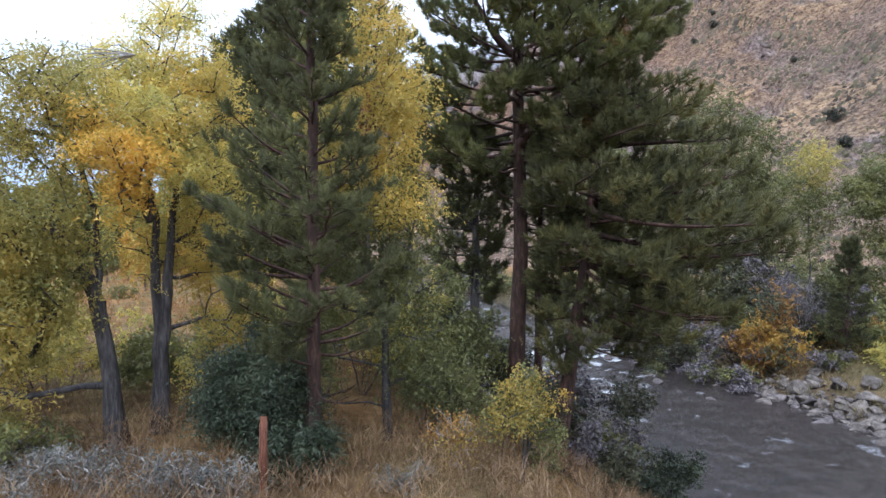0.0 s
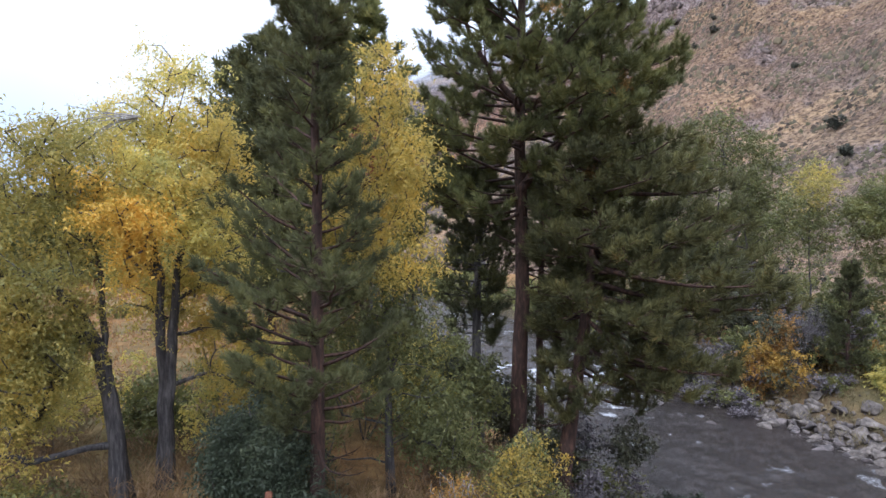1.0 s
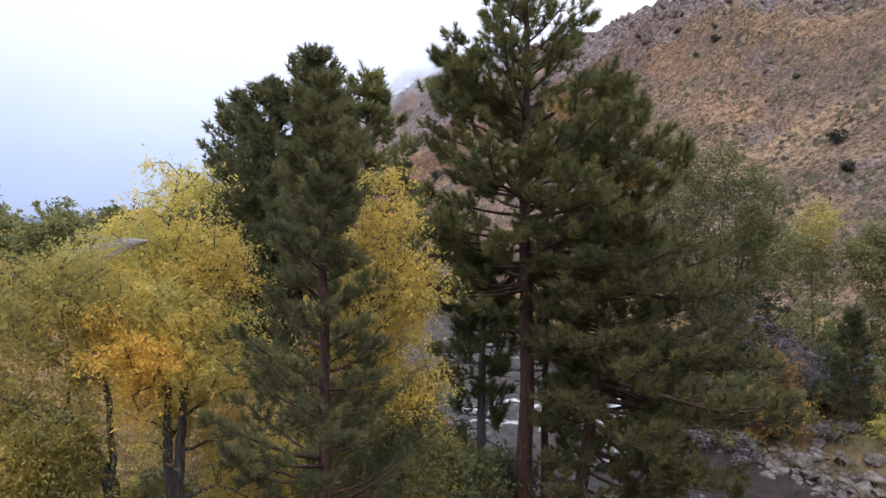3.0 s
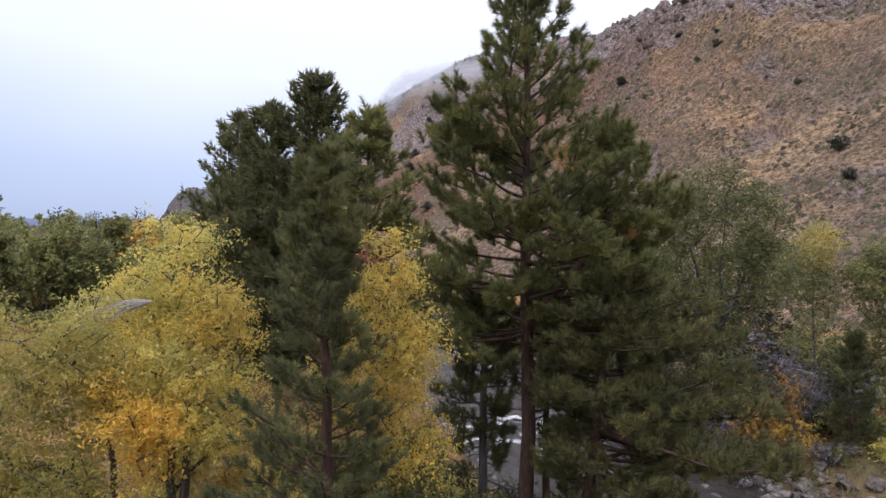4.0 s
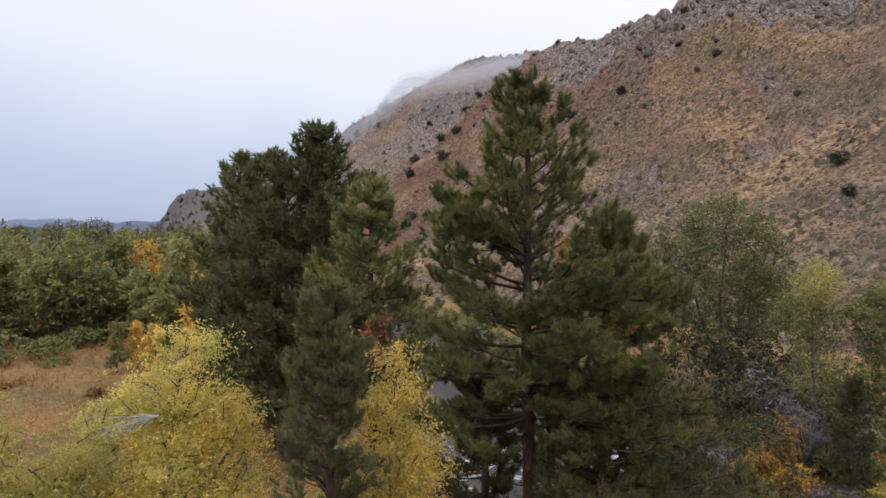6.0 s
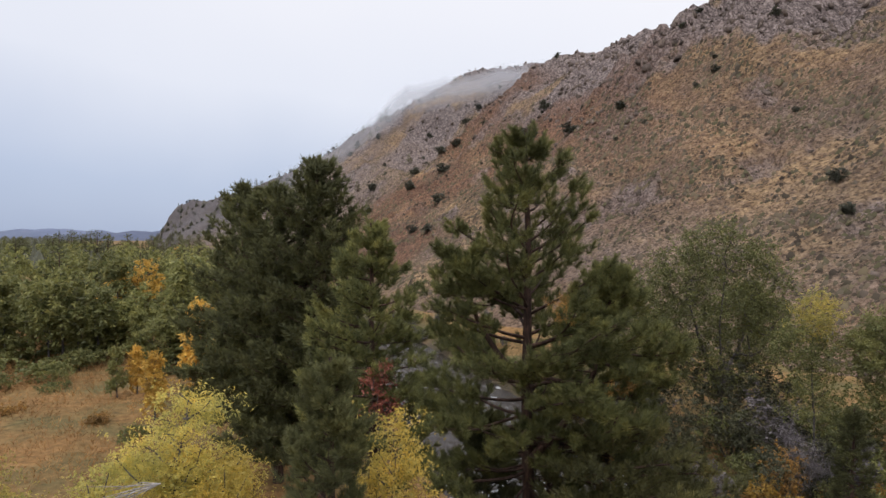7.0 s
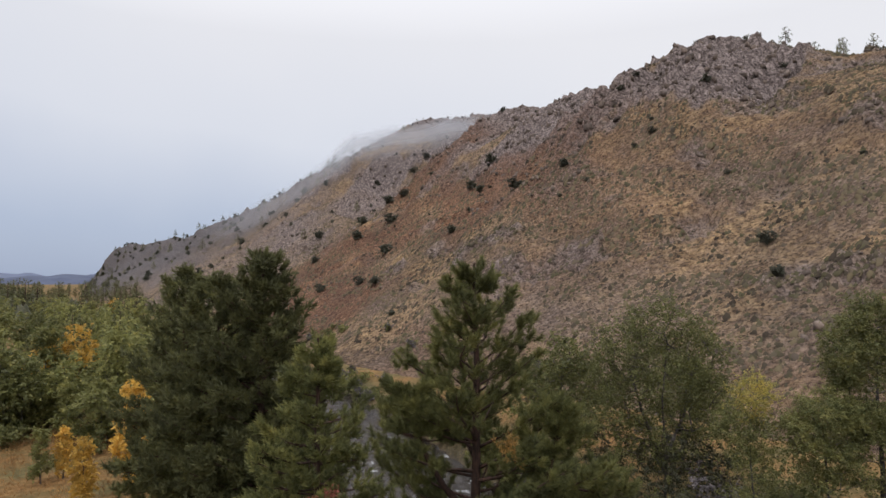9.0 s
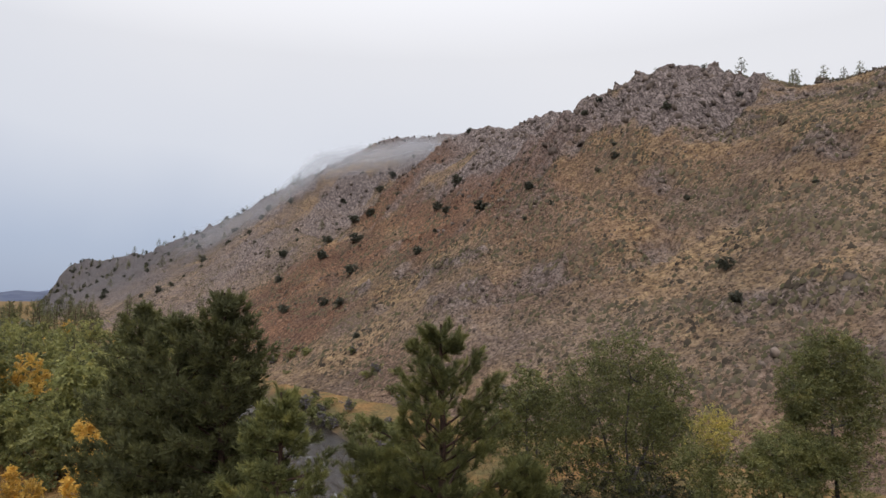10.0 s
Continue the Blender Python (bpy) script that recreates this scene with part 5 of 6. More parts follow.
for i in range(190):
    by = rng.uniform(25, 52) if i % 2 else rng.uniform(29, 41)
    d = 7.3 + abs(rng.normal(0, 2.1))
    big = rng.uniform(0.22, 0.5) if i % 3 else rng.uniform(0.5, 0.8)
    boulder(float(river_x(by)) + d, by, big, int(rng.integers(0, 6)) if rng.uniform() < 0.7 else int(rng.integers(6, 9)))
for bx, by, bs in ((21.6, 38.6, 0.95), (22.6, 38.9, 0.7), (23.6, 35.0, 0.9), (22.4, 35.6, 0.75), (24.6, 36.6, 0.8), (25.4, 35.2, 0.7)):
    boulder(bx, by, bs, int(rng.integers(0, 6)), "large pale boulder on the far river bank")
for i in range(26):
    by = rng.uniform(19, 34)
    boulder(float(river_x(by)) - 7.0 - abs(rng.normal(0, 0.8)), by, rng.uniform(0.25, 0.6), int(rng.integers(4, 9)), "dark wet boulder at the foot of the bank")


def scatter_boxes(rng, x, y, z, size, squash=0.7):
    """Many rough angular blocks in one mesh."""
    n = len(x)
    c = np.array([(a, b, d) for a in (-1, 1) for b in (-1, 1) for d in (-1, 1)], float)
    v = c[None] * rng.uniform(0.4, 1.0, (n, 8, 3)) * np.array([1, 0.62, squash]) + rng.normal(0, 0.12, (n, 8, 3))
    a = rng.uniform(0, 6.28, n)
    ca, sa = np.cos(a)[:, None], np.sin(a)[:, None]
    tilt = rng.normal(0, 0.35, n)[:, None]
    vx, vy, vz = v[..., 0], v[..., 1], v[..., 2]
    vy, vz = vy * np.cos(tilt) - vz * np.sin(tilt), vy * np.sin(tilt) + vz * np.cos(tilt)
    v = np.stack([vx * ca - vy * sa, vx * sa + vy * ca, vz], -1) * np.asarray(size)[:, None, None]
    v += np.stack([x, y, z], -1)[:, None]
    q = np.array([(0, 1, 3, 2), (4, 6, 7, 5), (0, 4, 5, 1), (2, 3, 7, 6), (0, 2, 6, 4), (1, 5, 7, 3)])
    return v.reshape(-1, 3), (q[None] + np.arange(n)[:, None, None] * 8).reshape(-1, 4)


def scatter_domes(rng, x, y, z, size, lean, tall=0.95):
    """Many small ragged cushions of scrub in one mesh: six uneven slopes up to a crooked tip. lean: the ground's slope along x and y."""
    n = len(x)
    a = np.arange(6)[None] * math.pi / 3 + rng.uniform(-0.4, 0.4, (n, 6)) + rng.uniform(0, 1, (n, 1))
    s = np.asarray(size)[:, None]
    r = s * rng.uniform(0.6, 1.3, (n, 6))
    at = np.stack([x, y, z], -1)[:, None]
    ox, oy = np.cos(a) * r, np.sin(a) * r
    ring = np.stack([ox, oy, ox * lean[0][:, None] + oy * lean[1][:, None] - 0.12 * s + s * rng.uniform(-0.12, 0.12, (n, 6))], -1) + at
    tip = np.stack([rng.normal(0, 0.25, n), rng.normal(0, 0.25, n), tall * rng.uniform(0.7, 1.3, n)], -1)[:, None] * s[..., None] + at
    v = np.concatenate([ring, tip], 1).reshape(-1, 3)
    f = np.array([(i, (i + 1) % 6, 6) for i in range(6)])
    return v, (f[None] + np.arange(n)[:, None, None] * 7).reshape(-1, 3)


# cobbles along both banks
n = 4200
cy = rng.uniform(18, 75, n)
cd = np.where(rng.uniform(size=n) < 0.6, 6.6 + np.abs(rng.normal(0, 2.2, n)), -6.6 - np.abs(rng.normal(0, 1.0, n)))
cx = river_x(cy) + cd
v, f = scatter_boxes(rng, cx, cy, ground_z(cx, cy) + 0.05, 0.07 + 0.28 * rng.uniform(0, 1, n) ** 2)
tagged(new("cobbles", mesh_from("cobbles", v, f, M_ROCK_DARK)), "grey cobbles strewn along the river banks", "cobbles", kind="stuff")
# stones that break the water in the rapid
for i in range(14):
    by = rng.uniform(38, 62)
    boulder(float(river_x(by)) + rng.uniform(-5.5, 5.5), by, rng.uniform(0.3, 0.55), int(rng.integers(6, 9)), "wet dark stone breaking the river's surface", WATER - 0.2)

# ---- hillside: scrub, stones, junipers ----
n = 95000
ss = 130 + 800 * rng.uniform(0, 1, n) ** 1.7
sn = rng.uniform(1, 1, n) * (rng.uniform(0, 1, n) ** 0.9) * np.interp(ss, (0, 250, 430, 500, 900), (155, 155, 185, 240, 300))
dens = 1.3 * fbm(ss / 14, sn / 7, 0, 3, 101) + rng.uniform(-0.25, 0.25, n)
ss, sn = ss[dens > -0.12], sn[dens > -0.12]
sx, sy, sz, sr, _ = hill_point(ss, sn)
ok = sr < 0.75
steep = (hill_point(ss, sn + 1.5)[2] - hill_point(ss, sn - 1.5)[2]) / 3.0
lean = [np.clip(steep, 0, 1.5)[ok] * np.interp(ss, _s, side)[ok] for side in (TOE_NX, TOE_NY)]
v, f = scatter_domes(rng, sx[ok], sy[ok], sz[ok], 0.2 + 0.6 * rng.uniform(0, 1, ok.sum()) ** 2.2, lean)
tagged(new("hill_scrub", mesh_from("hill_scrub", v, f, M_SCRUB)), "sagebrush and dry bunch grass dotting the hillside", "scrub", kind="stuff")
n = 16000
ss = 130 + 520 * rng.uniform(0, 1, n) ** 1.3
sn = rng.uniform(0.02, 1.08, n) * np.interp(ss, (0, 250, 430, 500, 900), (150, 150, 180, 240, 300))
sx, sy, sz, sr, _ = hill_point(ss, sn)
ok = rng.uniform(size=n) < sr * 0.6 + 0.12
v, f = scatter_boxes(rng, sx[ok], sy[ok], sz[ok] - 0.05, 0.2 + 1.1 * rng.uniform(0, 1, ok.sum()) ** 2.4 * (0.3 + sr[ok]), 1.0)
tagged(new("hill_stones", mesh_from("hill_stones", v, f, M_CRAG)), "broken grey and reddish stones on the hillside", "stones", kind="stuff")

CUSHION = [(0, 0, 1.0, 1.15, 1.1, 0.8, 1.2, 0), (0.45, 0.2, 1.75, 0.75, 0.75, 0.65, 0.8, 0), (-0.5, -0.15, 1.5, 0.7, 0.7, 0.6, 0.7, 0), (0.1, -0.5, 0.7, 1.0, 0.8, 0.6, 0.7, 0)]
juniper = broadleaf("juniper", 0, 0, 0, [[(0, 0, -0.3), (0.05, 0, 0.8), (0.1, 0.05, 1.8)]], CUSHION, "dark green juniper bush on the dry hillside", 301, [M_JUNIPER], nodes_n=64, leaf=0.36, per_node=20, spread=0.22, radius=0.08, group="junipers", category="shrub", far=True)
far_juniper = broadleaf("juniper", 0, 0, 0, [[(0, 0, -0.3), (0.05, 0, 0.8), (0.1, 0.05, 1.8)]], CUSHION, "dark green juniper bush on the far slope", 303, [M_JUNIPER], nodes_n=26, leaf=0.75, per_node=9, spread=0.22, radius=0.08, group="junipers", category="shrub", far=True)
ridge_pine = far_conifer("ridge_pine", 7.0, 0.14, taper((0, 2.3), (0.5, 1.4), (1, 0.2)), 0.5, "small dark conifer on the rocky ridge", 302, "ridge pines", 20)


def on_hill(src, s, n, size, tall=1.0):
    x, y, z, _, _ = hill_point(s, n)
    return copy_thing(src, pose(float(x), float(y), float(z) - 0.15, 0, 0, rng.uniform(0, 360)) @ Matrix.Diagonal((size, size, size * tall, 1)))


JUNIPERS = ((176, 48, 1.38), (169, 36, 0.9), (255, 72, 1.58), (252, 98, 1.17), (338, 192, 2.37), (252, 106, 1.06), (344, 102, 2.07), (279, 68, 2.08), (404, 80, 2.36), (380, 69, 2.6), (400, 87, 2.2), (405, 66, 2.2), (390, 56, 2.4), (296, 52, 1.59), (474, 70, 2.5), (348, 51, 2.1), (306, 27, 1.7),
            (336, 86, 2.0), (314, 76, 1.8), (386, 96, 1.35), (525, 171, 2.5), (530, 186, 2.5), (567, 162, 2.1), (226, 84, 1.14), (218, 102, 1.4), (206, 128, 0.97), (168, 72, 0.65), (348, 22, 1.7), (328, 30, 1.6), (410, 42, 1.8), (266, 14, 1.0))
for s, n, size in JUNIPERS:
    on_hill(juniper, s, n, size, rng.uniform(0.75, 0.95))
WIDE = ((0, 250, 430, 500, 900), (150, 150, 180, 240, 300))
for i in range(60):
    s = rng.uniform(400, 760)
    on_hill(far_juniper if i % 4 else ridge_pine, s, rng.uniform(0.25, 0.95) * float(np.interp(s, *WIDE)), rng.uniform(0.7, 1.6) if i % 4 else rng.uniform(0.7, 1.2), rng.uniform(0.8, 1.1))
for i in range(46):
    s = 150 + 420 * rng.uniform()
    on_hill(juniper, s, rng.uniform(0.35, 1.0) * float(np.interp(s, *WIDE)), rng.uniform(0.35, 0.75), rng.uniform(0.8, 1.1))
hx, hy, hz, _, _ = hill_point(HS, HN)
for s, size in ((173, 0.7), (178, 0.8), (182, 0.65), (189, 0.9), (195, 0.8), (208, 1.0), (214, 0.9), (222, 0.8), (233, 0.9), (246, 0.6), (262, 1.0), (268, 0.7), (275, 0.8), (283, 0.6), (300, 0.5), (430, 0.7), (436, 0.6), (470, 0.8)):
    on_hill(ridge_pine, s, float(np.interp(s, (0, 250, 430, 500, 900), (150, 150, 180, 240, 300))) * rng.uniform(0.97, 1.05), size)
for i in range(210):
    s = rng.uniform(600, 1600)
    on_hill(far_juniper if i % 3 else ridge_pine, s, rng.uniform(0.05, 1.04) * float(np.interp(s, (430, 500, 850, 1200, 1500, 1620), (180, 240, 300, 190, 90, 60))), rng.uniform(1.2, 2.6) if i % 3 else rng.uniform(0.9, 1.6))
far_juniper.matrix_world = pose(*(float(c) for c in hill_point(640, 60)[:3]))
k = np.argmin((hx - 70) ** 2 + (hy - 112) ** 2)
juniper.matrix_world = pose(70, 112, float(hz.ravel()[k]) - 0.2)
k = np.argmin((hx - 160) ** 2 + (hy - 215) ** 2)
ridge_pine.matrix_world = pose(160, 215, float(hz.ravel()[k]) - 0.2)

# ---- woods on the valley floor ----
def wood_tree(label, seed, mats, kind=0, group="valley trees", near=False):
    if kind == 0:
        lobes = [(0, 0, 8.2, 2.4, 2.4, 2.0, 1, 0), (-1.8, 0.5, 6.5, 2.0, 2.0, 2.0, 1, 0), (1.9, -0.4, 6.6, 2.0, 2.0, 2.2, 1, 0), (0.3, 1.6, 6.0, 2.2, 1.8, 2.2, 0.8, 0), (0, -1.7, 5.4, 2.2, 1.8, 2.4, 1, 0), (0, 0, 3.6, 2.6, 2.4, 1.8, 0.7, 0)]
    else:
        lobes = [(0, 0, 8.6, 1.1, 1.1, 1.6, 1, 0), (0.3, 0, 6.4, 1.5, 1.5, 1.8, 1, 0), (-0.4, 0.2, 4.4, 1.7, 1.7, 1.7, 1, 0), (0.2, -0.4, 2.6, 1.8, 1.8, 1.4, 0.8, 0)]
    return broadleaf("tree", 0, 0, 0, [[(0, 0, -0.3), (0.1, 0, 3), (-0.1, 0, 6), (0, 0, 8.5)]], lobes, label, seed, mats, nodes_n=120 if near else 80, leaf=0.46 if near else 0.66, per_node=36 if near else 18, spread=0.5, radius=0.16, group=group, far=True, hang=0.1)


VALLEY = [wood_tree("green cottonwood on the valley floor", 401, [M_VALLEY]), wood_tree("yellow-green cottonwood on the valley floor", 402, [M_YELLOWGREEN]),
          wood_tree("olive willow on the valley floor", 403, [M_WILLOW]), wood_tree("golden aspen on the valley floor", 404, [M_GOLD], 1),
          wood_tree("orange aspen on the valley floor", 405, [M_GOLD]), wood_tree("green aspen on the valley floor", 406, [M_VALLEY], 1)]
CLOSE = [wood_tree("green cottonwood at the meadow's edge", 411, [M_VALLEY], near=True), wood_tree("yellow-green cottonwood at the meadow's edge", 412, [M_YELLOWGREEN], near=True),
         wood_tree("olive willow at the meadow's edge", 413, [M_WILLOW], near=True), wood_tree("golden aspen at the meadow's edge", 414, [M_GOLD], 1, near=True),
         wood_tree("orange aspen at the meadow's edge", 415, [M_GOLD], near=True), wood_tree("green aspen at the meadow's edge", 416, [M_VALLEY], 1, near=True)]
dark = far_conifer("conifer", 11.0, 0.2, taper((0, 2.2), (0.5, 1.6), (1, 0.2)), 1.2, "dark conifer among valley trees", 407, "valley trees", 30)
used = set()


def stand(src, x, y, size, tall=1.0):
    m = pose(x, y, at_ground(x, y, 0.1), 0, 0, rng.uniform(0, 360)) @ Matrix.Diagonal((size, size, size * tall, 1))
    if src not in used:
        used.add(src)
        src.matrix_basis = m
        return src
    return copy_thing_unscaled(src, m)


def copy_thing_unscaled(src, m):
    keep = src.matrix_basis.copy()
    src.matrix_basis = Matrix.Identity(4)
    ob = copy_thing(src, m)
    src.matrix_basis = keep
    return ob


# single trees at the meadow's edge
for k, x, y, size, tall in ((3, -25.7, 55.2, 0.62, 1.0), (4, -45.0, 93, 1.2, 1.08), (4, -49.0, 91, 0.85, 1.0), (3, -23.5, 60, 1.0, 1.0), (5, -32.8, 62.5, 0.52, 1.0), (3, -31.5, 64, 0.5, 1.0), (0, -24, 70, 0.95, 0.95), (2, -29, 76, 0.85, 0.9), (0, -34, 84, 1.0, 0.9),
                            (5, -38.5, 79, 0.7, 1.0), (0, -43, 82, 0.5, 0.85), (5, -47, 80, 0.5, 1.0), (0, -52, 84, 0.8, 0.9), (2, -57, 86, 0.75, 0.85), (5, -61, 88, 0.85, 1.0), (0, -66, 94, 0.95, 0.9), (2, -62, 100, 0.9, 0.9), (4, -68, 108, 0.9, 0.9), (2, -54, 99, 0.9, 0.9), (0, -36, 98, 1.0, 1.0), (2, -28, 94, 1.0, 1.0),
                            (2, -70, 132, 1.35, 1.0), (2, -84, 138, 1.45, 1.0), (0, -58, 128, 1.35, 1.0), (2, -47, 134, 1.4, 1.0), (0, -95, 140, 1.4, 1.0), (2, -39, 122, 1.25, 1.0), (0, -76, 150, 1.4, 1.0), (0, -64, 152, 1.35, 1.0), (2, -53, 156, 1.4, 1.0), (0, -44, 150, 1.3, 1.0)):
    stand(CLOSE[k], x, y, size, tall)
placed, tries = 0, 0
while placed < 240 and tries < 4000:
    tries += 1
    far = 84 + 520 * rng.uniform() ** 2.0
    a = radians(rng.uniform(-44, -6))
    x, y = far * math.sin(a), far * math.cos(a)
    if x - float(river_x(y)) > -16 or (far < 92 and a < radians(-26)):
        continue
    grove = float(fbm(x / 60, y / 60, 0, 2, 140)) + rng.uniform(-0.3, 0.3)
    src = dark if (grove > 0.3 or far > 330 and rng.uniform() < 0.6) else (CLOSE if far < 112 else VALLEY)[int(rng.choice(6, p=(0.45, 0.03, 0.35, 0.03, 0.03, 0.11)))]
    stand(src, x, y, 0.75 + 0.65 * rng.uniform() ** 1.5, rng.uniform(0.75, 1.1))
    placed += 1
# conifers across the far valley and along the foot of the far slope
for i in range(90):
    a, far = radians(rng.uniform(-44, -20)), rng.uniform(330, 820)
    x, y = far * math.sin(a), far * math.cos(a)
    copy_thing_unscaled(dark, pose(x, y, at_ground(x, y, 0.1), 0, 0, rng.uniform(0, 360)) @ Matrix.Diagonal((2.2, 2.2, rng.uniform(1.1, 1.7), 1)))
for i in range(48):
    s = 430 + 1000 * rng.uniform() ** 1.3
    x, y, z, _, _ = hill_point(s, rng.uniform(-45, 14))
    copy_thing_unscaled(dark, pose(float(x), float(y), max(float(z), at_ground(float(x), float(y), 0.1)) - 0.3, 0, 0, rng.uniform(0, 360)) @ Matrix.Diagonal((1.1, 1.1, rng.uniform(0.8, 1.3), 1)))
n = 2600
fa, fd = np.radians(rng.uniform(-50, -16, n)), 330 + 2400 * rng.uniform(0, 1, n) ** 1.6
fx, fy = fd * np.sin(fa), fd * np.cos(fa)
keep = fx - river_x(fy) < -20
fx, fy, fd = fx[keep], fy[keep], fd[keep]
# the far woods share the undergrowth's shade-darkened leaf colours
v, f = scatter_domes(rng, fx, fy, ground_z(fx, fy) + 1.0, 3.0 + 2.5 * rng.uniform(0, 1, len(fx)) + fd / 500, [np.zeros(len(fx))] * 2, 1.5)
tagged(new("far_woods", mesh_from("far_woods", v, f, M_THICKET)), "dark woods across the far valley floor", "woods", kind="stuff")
# brush along the river above the bend and at the hillside's foot
BRUSH = [shrub("brush", 12.6, 70, 2.2, 2.6, "dense olive brush along the river", 431, [M_WILLOW], leaf=0.36, per_node=24, nodes_n=44, spread=0.4, group="river brush", far=True),
         shrub("brush", 14.5, 76, 2.4, 2.4, "dense green brush along the river", 432, [M_GREEN], leaf=0.36, per_node=24, nodes_n=44, spread=0.4, group="river brush", far=True),
         shrub("brush", 10.5, 80, 2.0, 2.0, "dense dull brown brush along the river", 433, [M_TWIG, M_WILLOW], leaf=0.36, per_node=24, nodes_n=44, spread=0.4, group="river brush", far=True)]
for i in range(64):
    y = rng.uniform(62, 150)
    side = 1 if i % 4 else -1
    x = float(river_x(y)) + side * (8.5 + abs(rng.normal(0, 5.0 if side > 0 else 1.5)))
    size = rng.uniform(0.6, 1.5)
    copy_thing_unscaled(BRUSH[i % 3], pose(x, y, at_ground(x, y, 0.1), 0, 0, rng.uniform(0, 360)) @ Matrix.Diagonal((size, size, size * rng.uniform(0.8, 1.3), 1)))
for i in range(46):
    a, far = radians(rng.uniform(-42, -17)), rng.uniform(80, 104)
    x, y = far * math.sin(a), far * math.cos(a)
    size = rng.uniform(0.7, 1.5)
    copy_thing_unscaled(BRUSH[i % 2], pose(x, y, at_ground(x, y, 0.1), 0, 0, rng.uniform(0, 360)) @ Matrix.Diagonal((size, size, size * rng.uniform(0.7, 1.2), 1)))
for i in range(34):
    s, n = rng.uniform(190, 420), rng.uniform(-6, 9)
    size = rng.uniform(0.5, 1.2)
    x, y, z, _, _ = hill_point(s, n)
    copy_thing_unscaled(BRUSH[i % 3], pose(float(x), float(y), float(z) - 0.3, 0, 0, rng.uniform(0, 360)) @ Matrix.Diagonal((size, size, size, 1)))
src_left = [o for o in (*VALLEY, *CLOSE, dark) if o not in used]
for o in src_left:
    stand(o, -90 - 8 * src_left.index(o), 180, 1.0)

# ---- grass, sage, litter ----
n = 9000
x = rng.uniform(-17, 7, n)
y = 8.5 + 20 * rng.uniform(0, 1, n) ** 1.4
keep = (fbm(x / 2.2, y / 2.2, 0, 3, 151) + rng.uniform(-0.3, 0.3, n) > -0.22) & (x - river_x(y) < -10)
x, y = x[keep], y[keep]
up = np.stack([rng.normal(0, 0.25, len(x)), rng.normal(0, 0.25, len(x)), np.ones(len(x)) * 1.6], -1)
v, f = tufts(rng, np.stack([x, y, ground_z(x, y) + 0.06], -1), up, 11, 0.5, 0.018, 0.6)
tagged(new("dry_grass", mesh_from("dry_grass", v, f, M_STRAW)), "tall tan and rust dry grass under the trees", "grass", kind="stuff")
n = 16000
x = rng.uniform(-75, 0, n)
y = rng.uniform(24, 105, n)
keep = (x - river_x(y) < -9) & (x > -0.75 * y - 8) & (fbm(x / 5, y / 5, 0, 3, 161) + rng.uniform(-0.4, 0.4, n) > -0.15)
x, y = x[keep], y[keep]
up = np.stack([rng.normal(0, 0.3, len(x)), rng.normal(0, 0.3, len(x)), np.ones(len(x)) * 1.4], -1)
v, f = tufts(rng, np.stack([x, y, ground_z(x, y) + 0.05], -1), up, 6, 0.55, 0.06, 0.6)
tagged(new("meadow_grass", mesh_from("meadow_grass", v, f, M_MEADOW)), "tan and orange dry meadow grass", "grass", kind="stuff")
n = 6000
y = rng.uniform(22, 110, n)
x = river_x(y) + 9 + 26 * rng.uniform(0, 1, n) ** 1.3
up = np.stack([rng.normal(0, 0.3, n), rng.normal(0, 0.3, n), np.ones(n) * 1.4], -1)
v, f = tufts(rng, np.stack([x, y, ground_z(x, y) + 0.05], -1), up, 7, 0.5, 0.05, 0.6)
tagged(new("bank_grass", mesh_from("bank_grass", v, f, M_BANKGRASS)), "dry grass on the far river bank", "grass", kind="stuff")
sage = shrub("sagebrush", -7.6, 11.2, 1.1, 0.95, "grey sagebrush in dry grass", 501, [M_SAGE], leaf=0.09, slim=0.3, per_node=40, nodes_n=45, spread=0.14, bark=M_BARK_PALE, group="sagebrush")
for sx, sy, size in ((-6.9, 12.5, 1.1), (-4.7, 12.6, 1.2), (-5.3, 12.3, 1.1), (-4.1, 12.3, 1.0), (-8.5, 12.6, 1.3), (-9.6, 13.0, 1.2), (-6.1, 13.2, 1.1), (-10.8, 14.2, 1.2), (-0.9, 12.9, 0.8), (-7.6, 13.2, 1.2), (-8.9, 13.6, 1.0)):
    copy_thing_unscaled(sage, pose(sx, sy, at_ground(sx, sy), 0, 0, rng.uniform(0, 360)) @ Matrix.Diagonal((size, size, size, 1)))
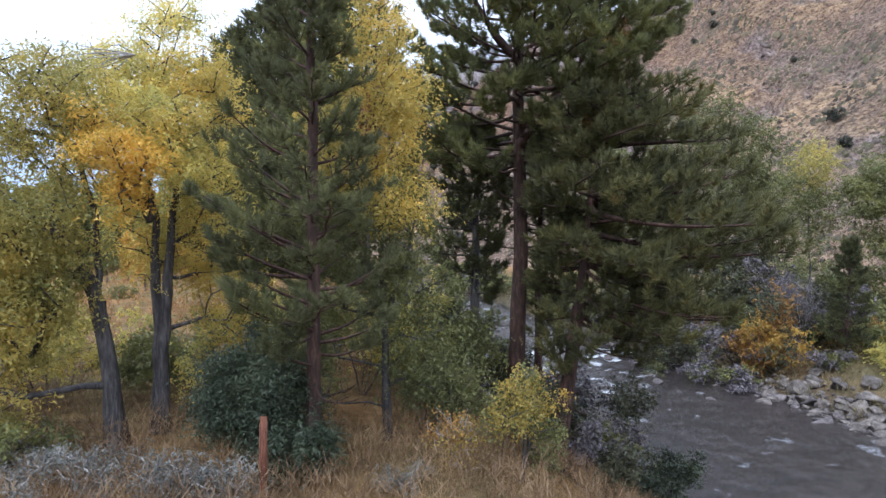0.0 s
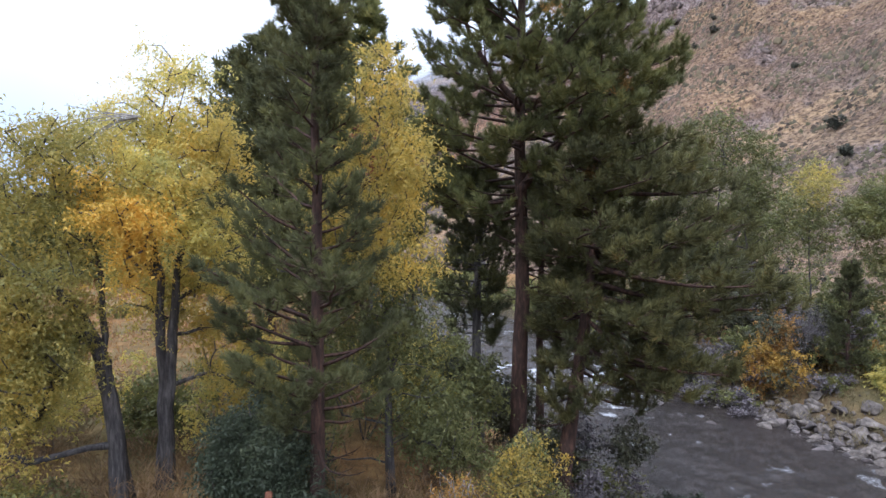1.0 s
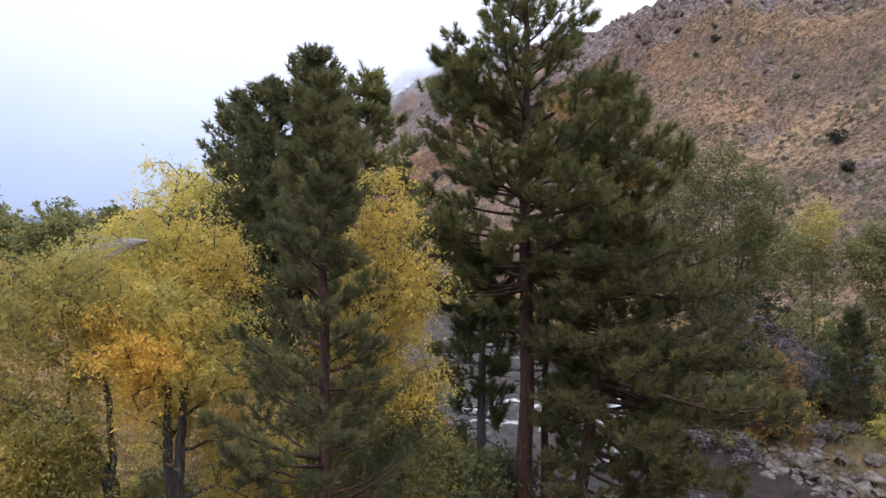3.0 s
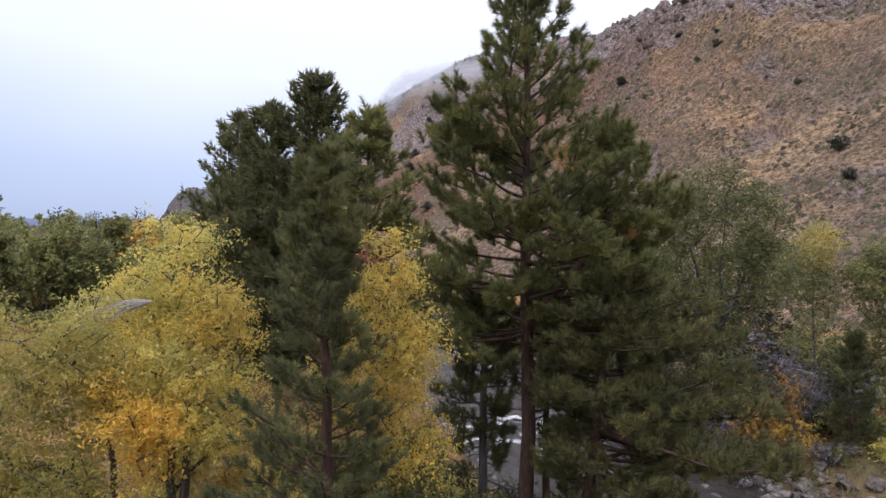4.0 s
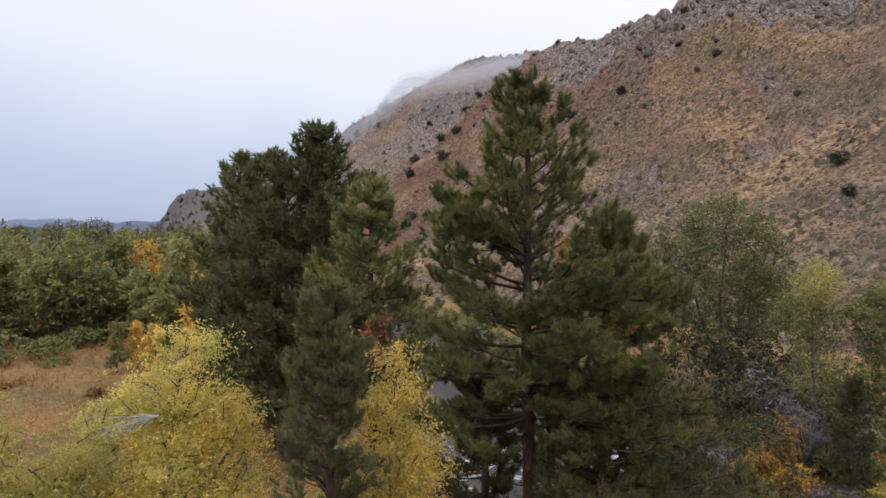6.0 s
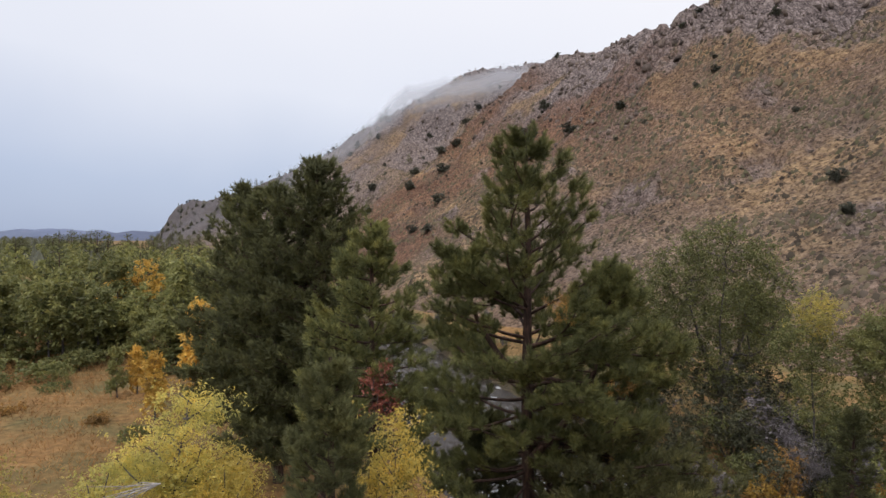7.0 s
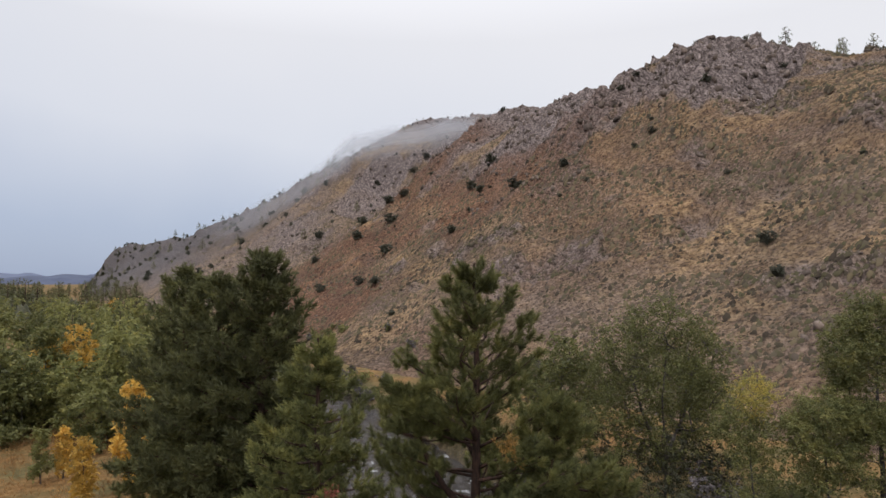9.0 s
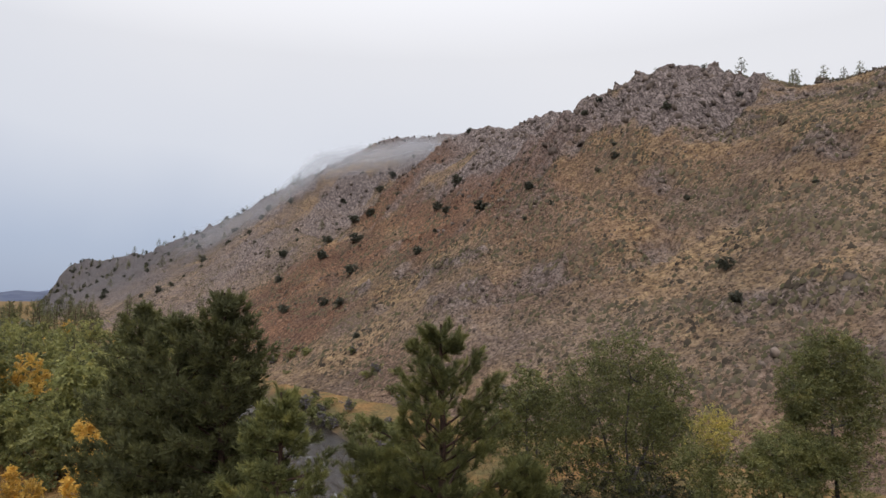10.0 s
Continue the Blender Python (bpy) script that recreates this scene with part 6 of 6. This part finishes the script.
for i, (x, y, w, h, mats) in enumerate(((-41, 57, 2.4, 0.8, [M_RUST]), (-30, 54, 1.4, 0.7, [M_RUST]), (-41, 66, 1.8, 0.8, [M_WILLOW]), (-25, 50, 1.6, 0.8, [M_WILLOW]), (28, 52, 3.5, 3.2, [M_WILLOW]), (34, 56, 4, 3.5, [M_GREEN]), (22.5, 48, 3, 2.6, [M_WILLOW]), (19, 50, 3.4, 2.6, [M_TWIG]), (29.5, 41, 2.6, 2.2, [M_GREEN]), (27, 38.5, 1.8, 1.3, [M_YELLOWGREEN]))):
    shrub("shrub", x, y, w, h, "scrubby bush in dry grass", 520 + i, mats, leaf=0.2, per_node=45, nodes_n=80, spread=0.35)

# ---- cloud lying on the ridge ----
for k, (away, thick, seed) in enumerate(((1.0, 0.28, 5), (1.06, 0.32, 9), (1.12, 0.36, 14))):
    AZ, DE = np.meshgrid(np.linspace(-17, 12, 110), np.linspace(-0.055, 0.035, 26), indexing="ij")
    brow = np.interp(AZ, (-17, -12, -8, -6, -4.6, -3.6, 0, 4, 8, 12), (0.062, 0.102, 0.143, 0.171, 0.196, 0.211, 0.223, 0.237, 0.245, 0.251))
    D = away * np.interp(AZ, (-17, -8, -4, 0, 9, 12), (650, 560, 520, 500, 445, 440))
    puff = fbm(AZ / 1.6, DE * 22, k, 4, seed)
    rim = DE + 0.004 + 0.008 * puff
    lift = smooth(-0.040, 0.0, rim) * (1 - smooth(0.0, 0.020, rim)) * smooth(-17, -11, AZ) * (0.45 + 0.55 * smooth(-8, -4, AZ)) * (1 - smooth(5.5, 11.5, AZ + 2 * puff))
    bank = new("cloud_bank", grid_mesh(D * np.sin(np.radians(AZ)), D * np.cos(np.radians(AZ)), 20 + D * (brow + DE), "cloud_bank", M_MIST, [("fade", thick * lift)]))
    tagged(bank, "pale low cloud clinging to the ridge", "cloud", kind="structure")

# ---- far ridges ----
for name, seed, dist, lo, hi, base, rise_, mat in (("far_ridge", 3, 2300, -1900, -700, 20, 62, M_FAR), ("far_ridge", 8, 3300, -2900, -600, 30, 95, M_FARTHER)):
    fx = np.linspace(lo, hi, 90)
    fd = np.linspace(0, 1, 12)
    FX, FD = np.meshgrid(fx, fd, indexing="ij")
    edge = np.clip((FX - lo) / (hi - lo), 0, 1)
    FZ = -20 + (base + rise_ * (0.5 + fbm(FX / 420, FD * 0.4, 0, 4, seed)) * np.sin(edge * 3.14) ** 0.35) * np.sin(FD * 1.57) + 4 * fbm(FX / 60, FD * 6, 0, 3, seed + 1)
    tagged(new("backdrop", grid_mesh(FX, dist + FD * 500, FZ, name, mat)), "distant ridge tinted blue-grey for haze at the end of the valley", "backdrop", kind="structure")
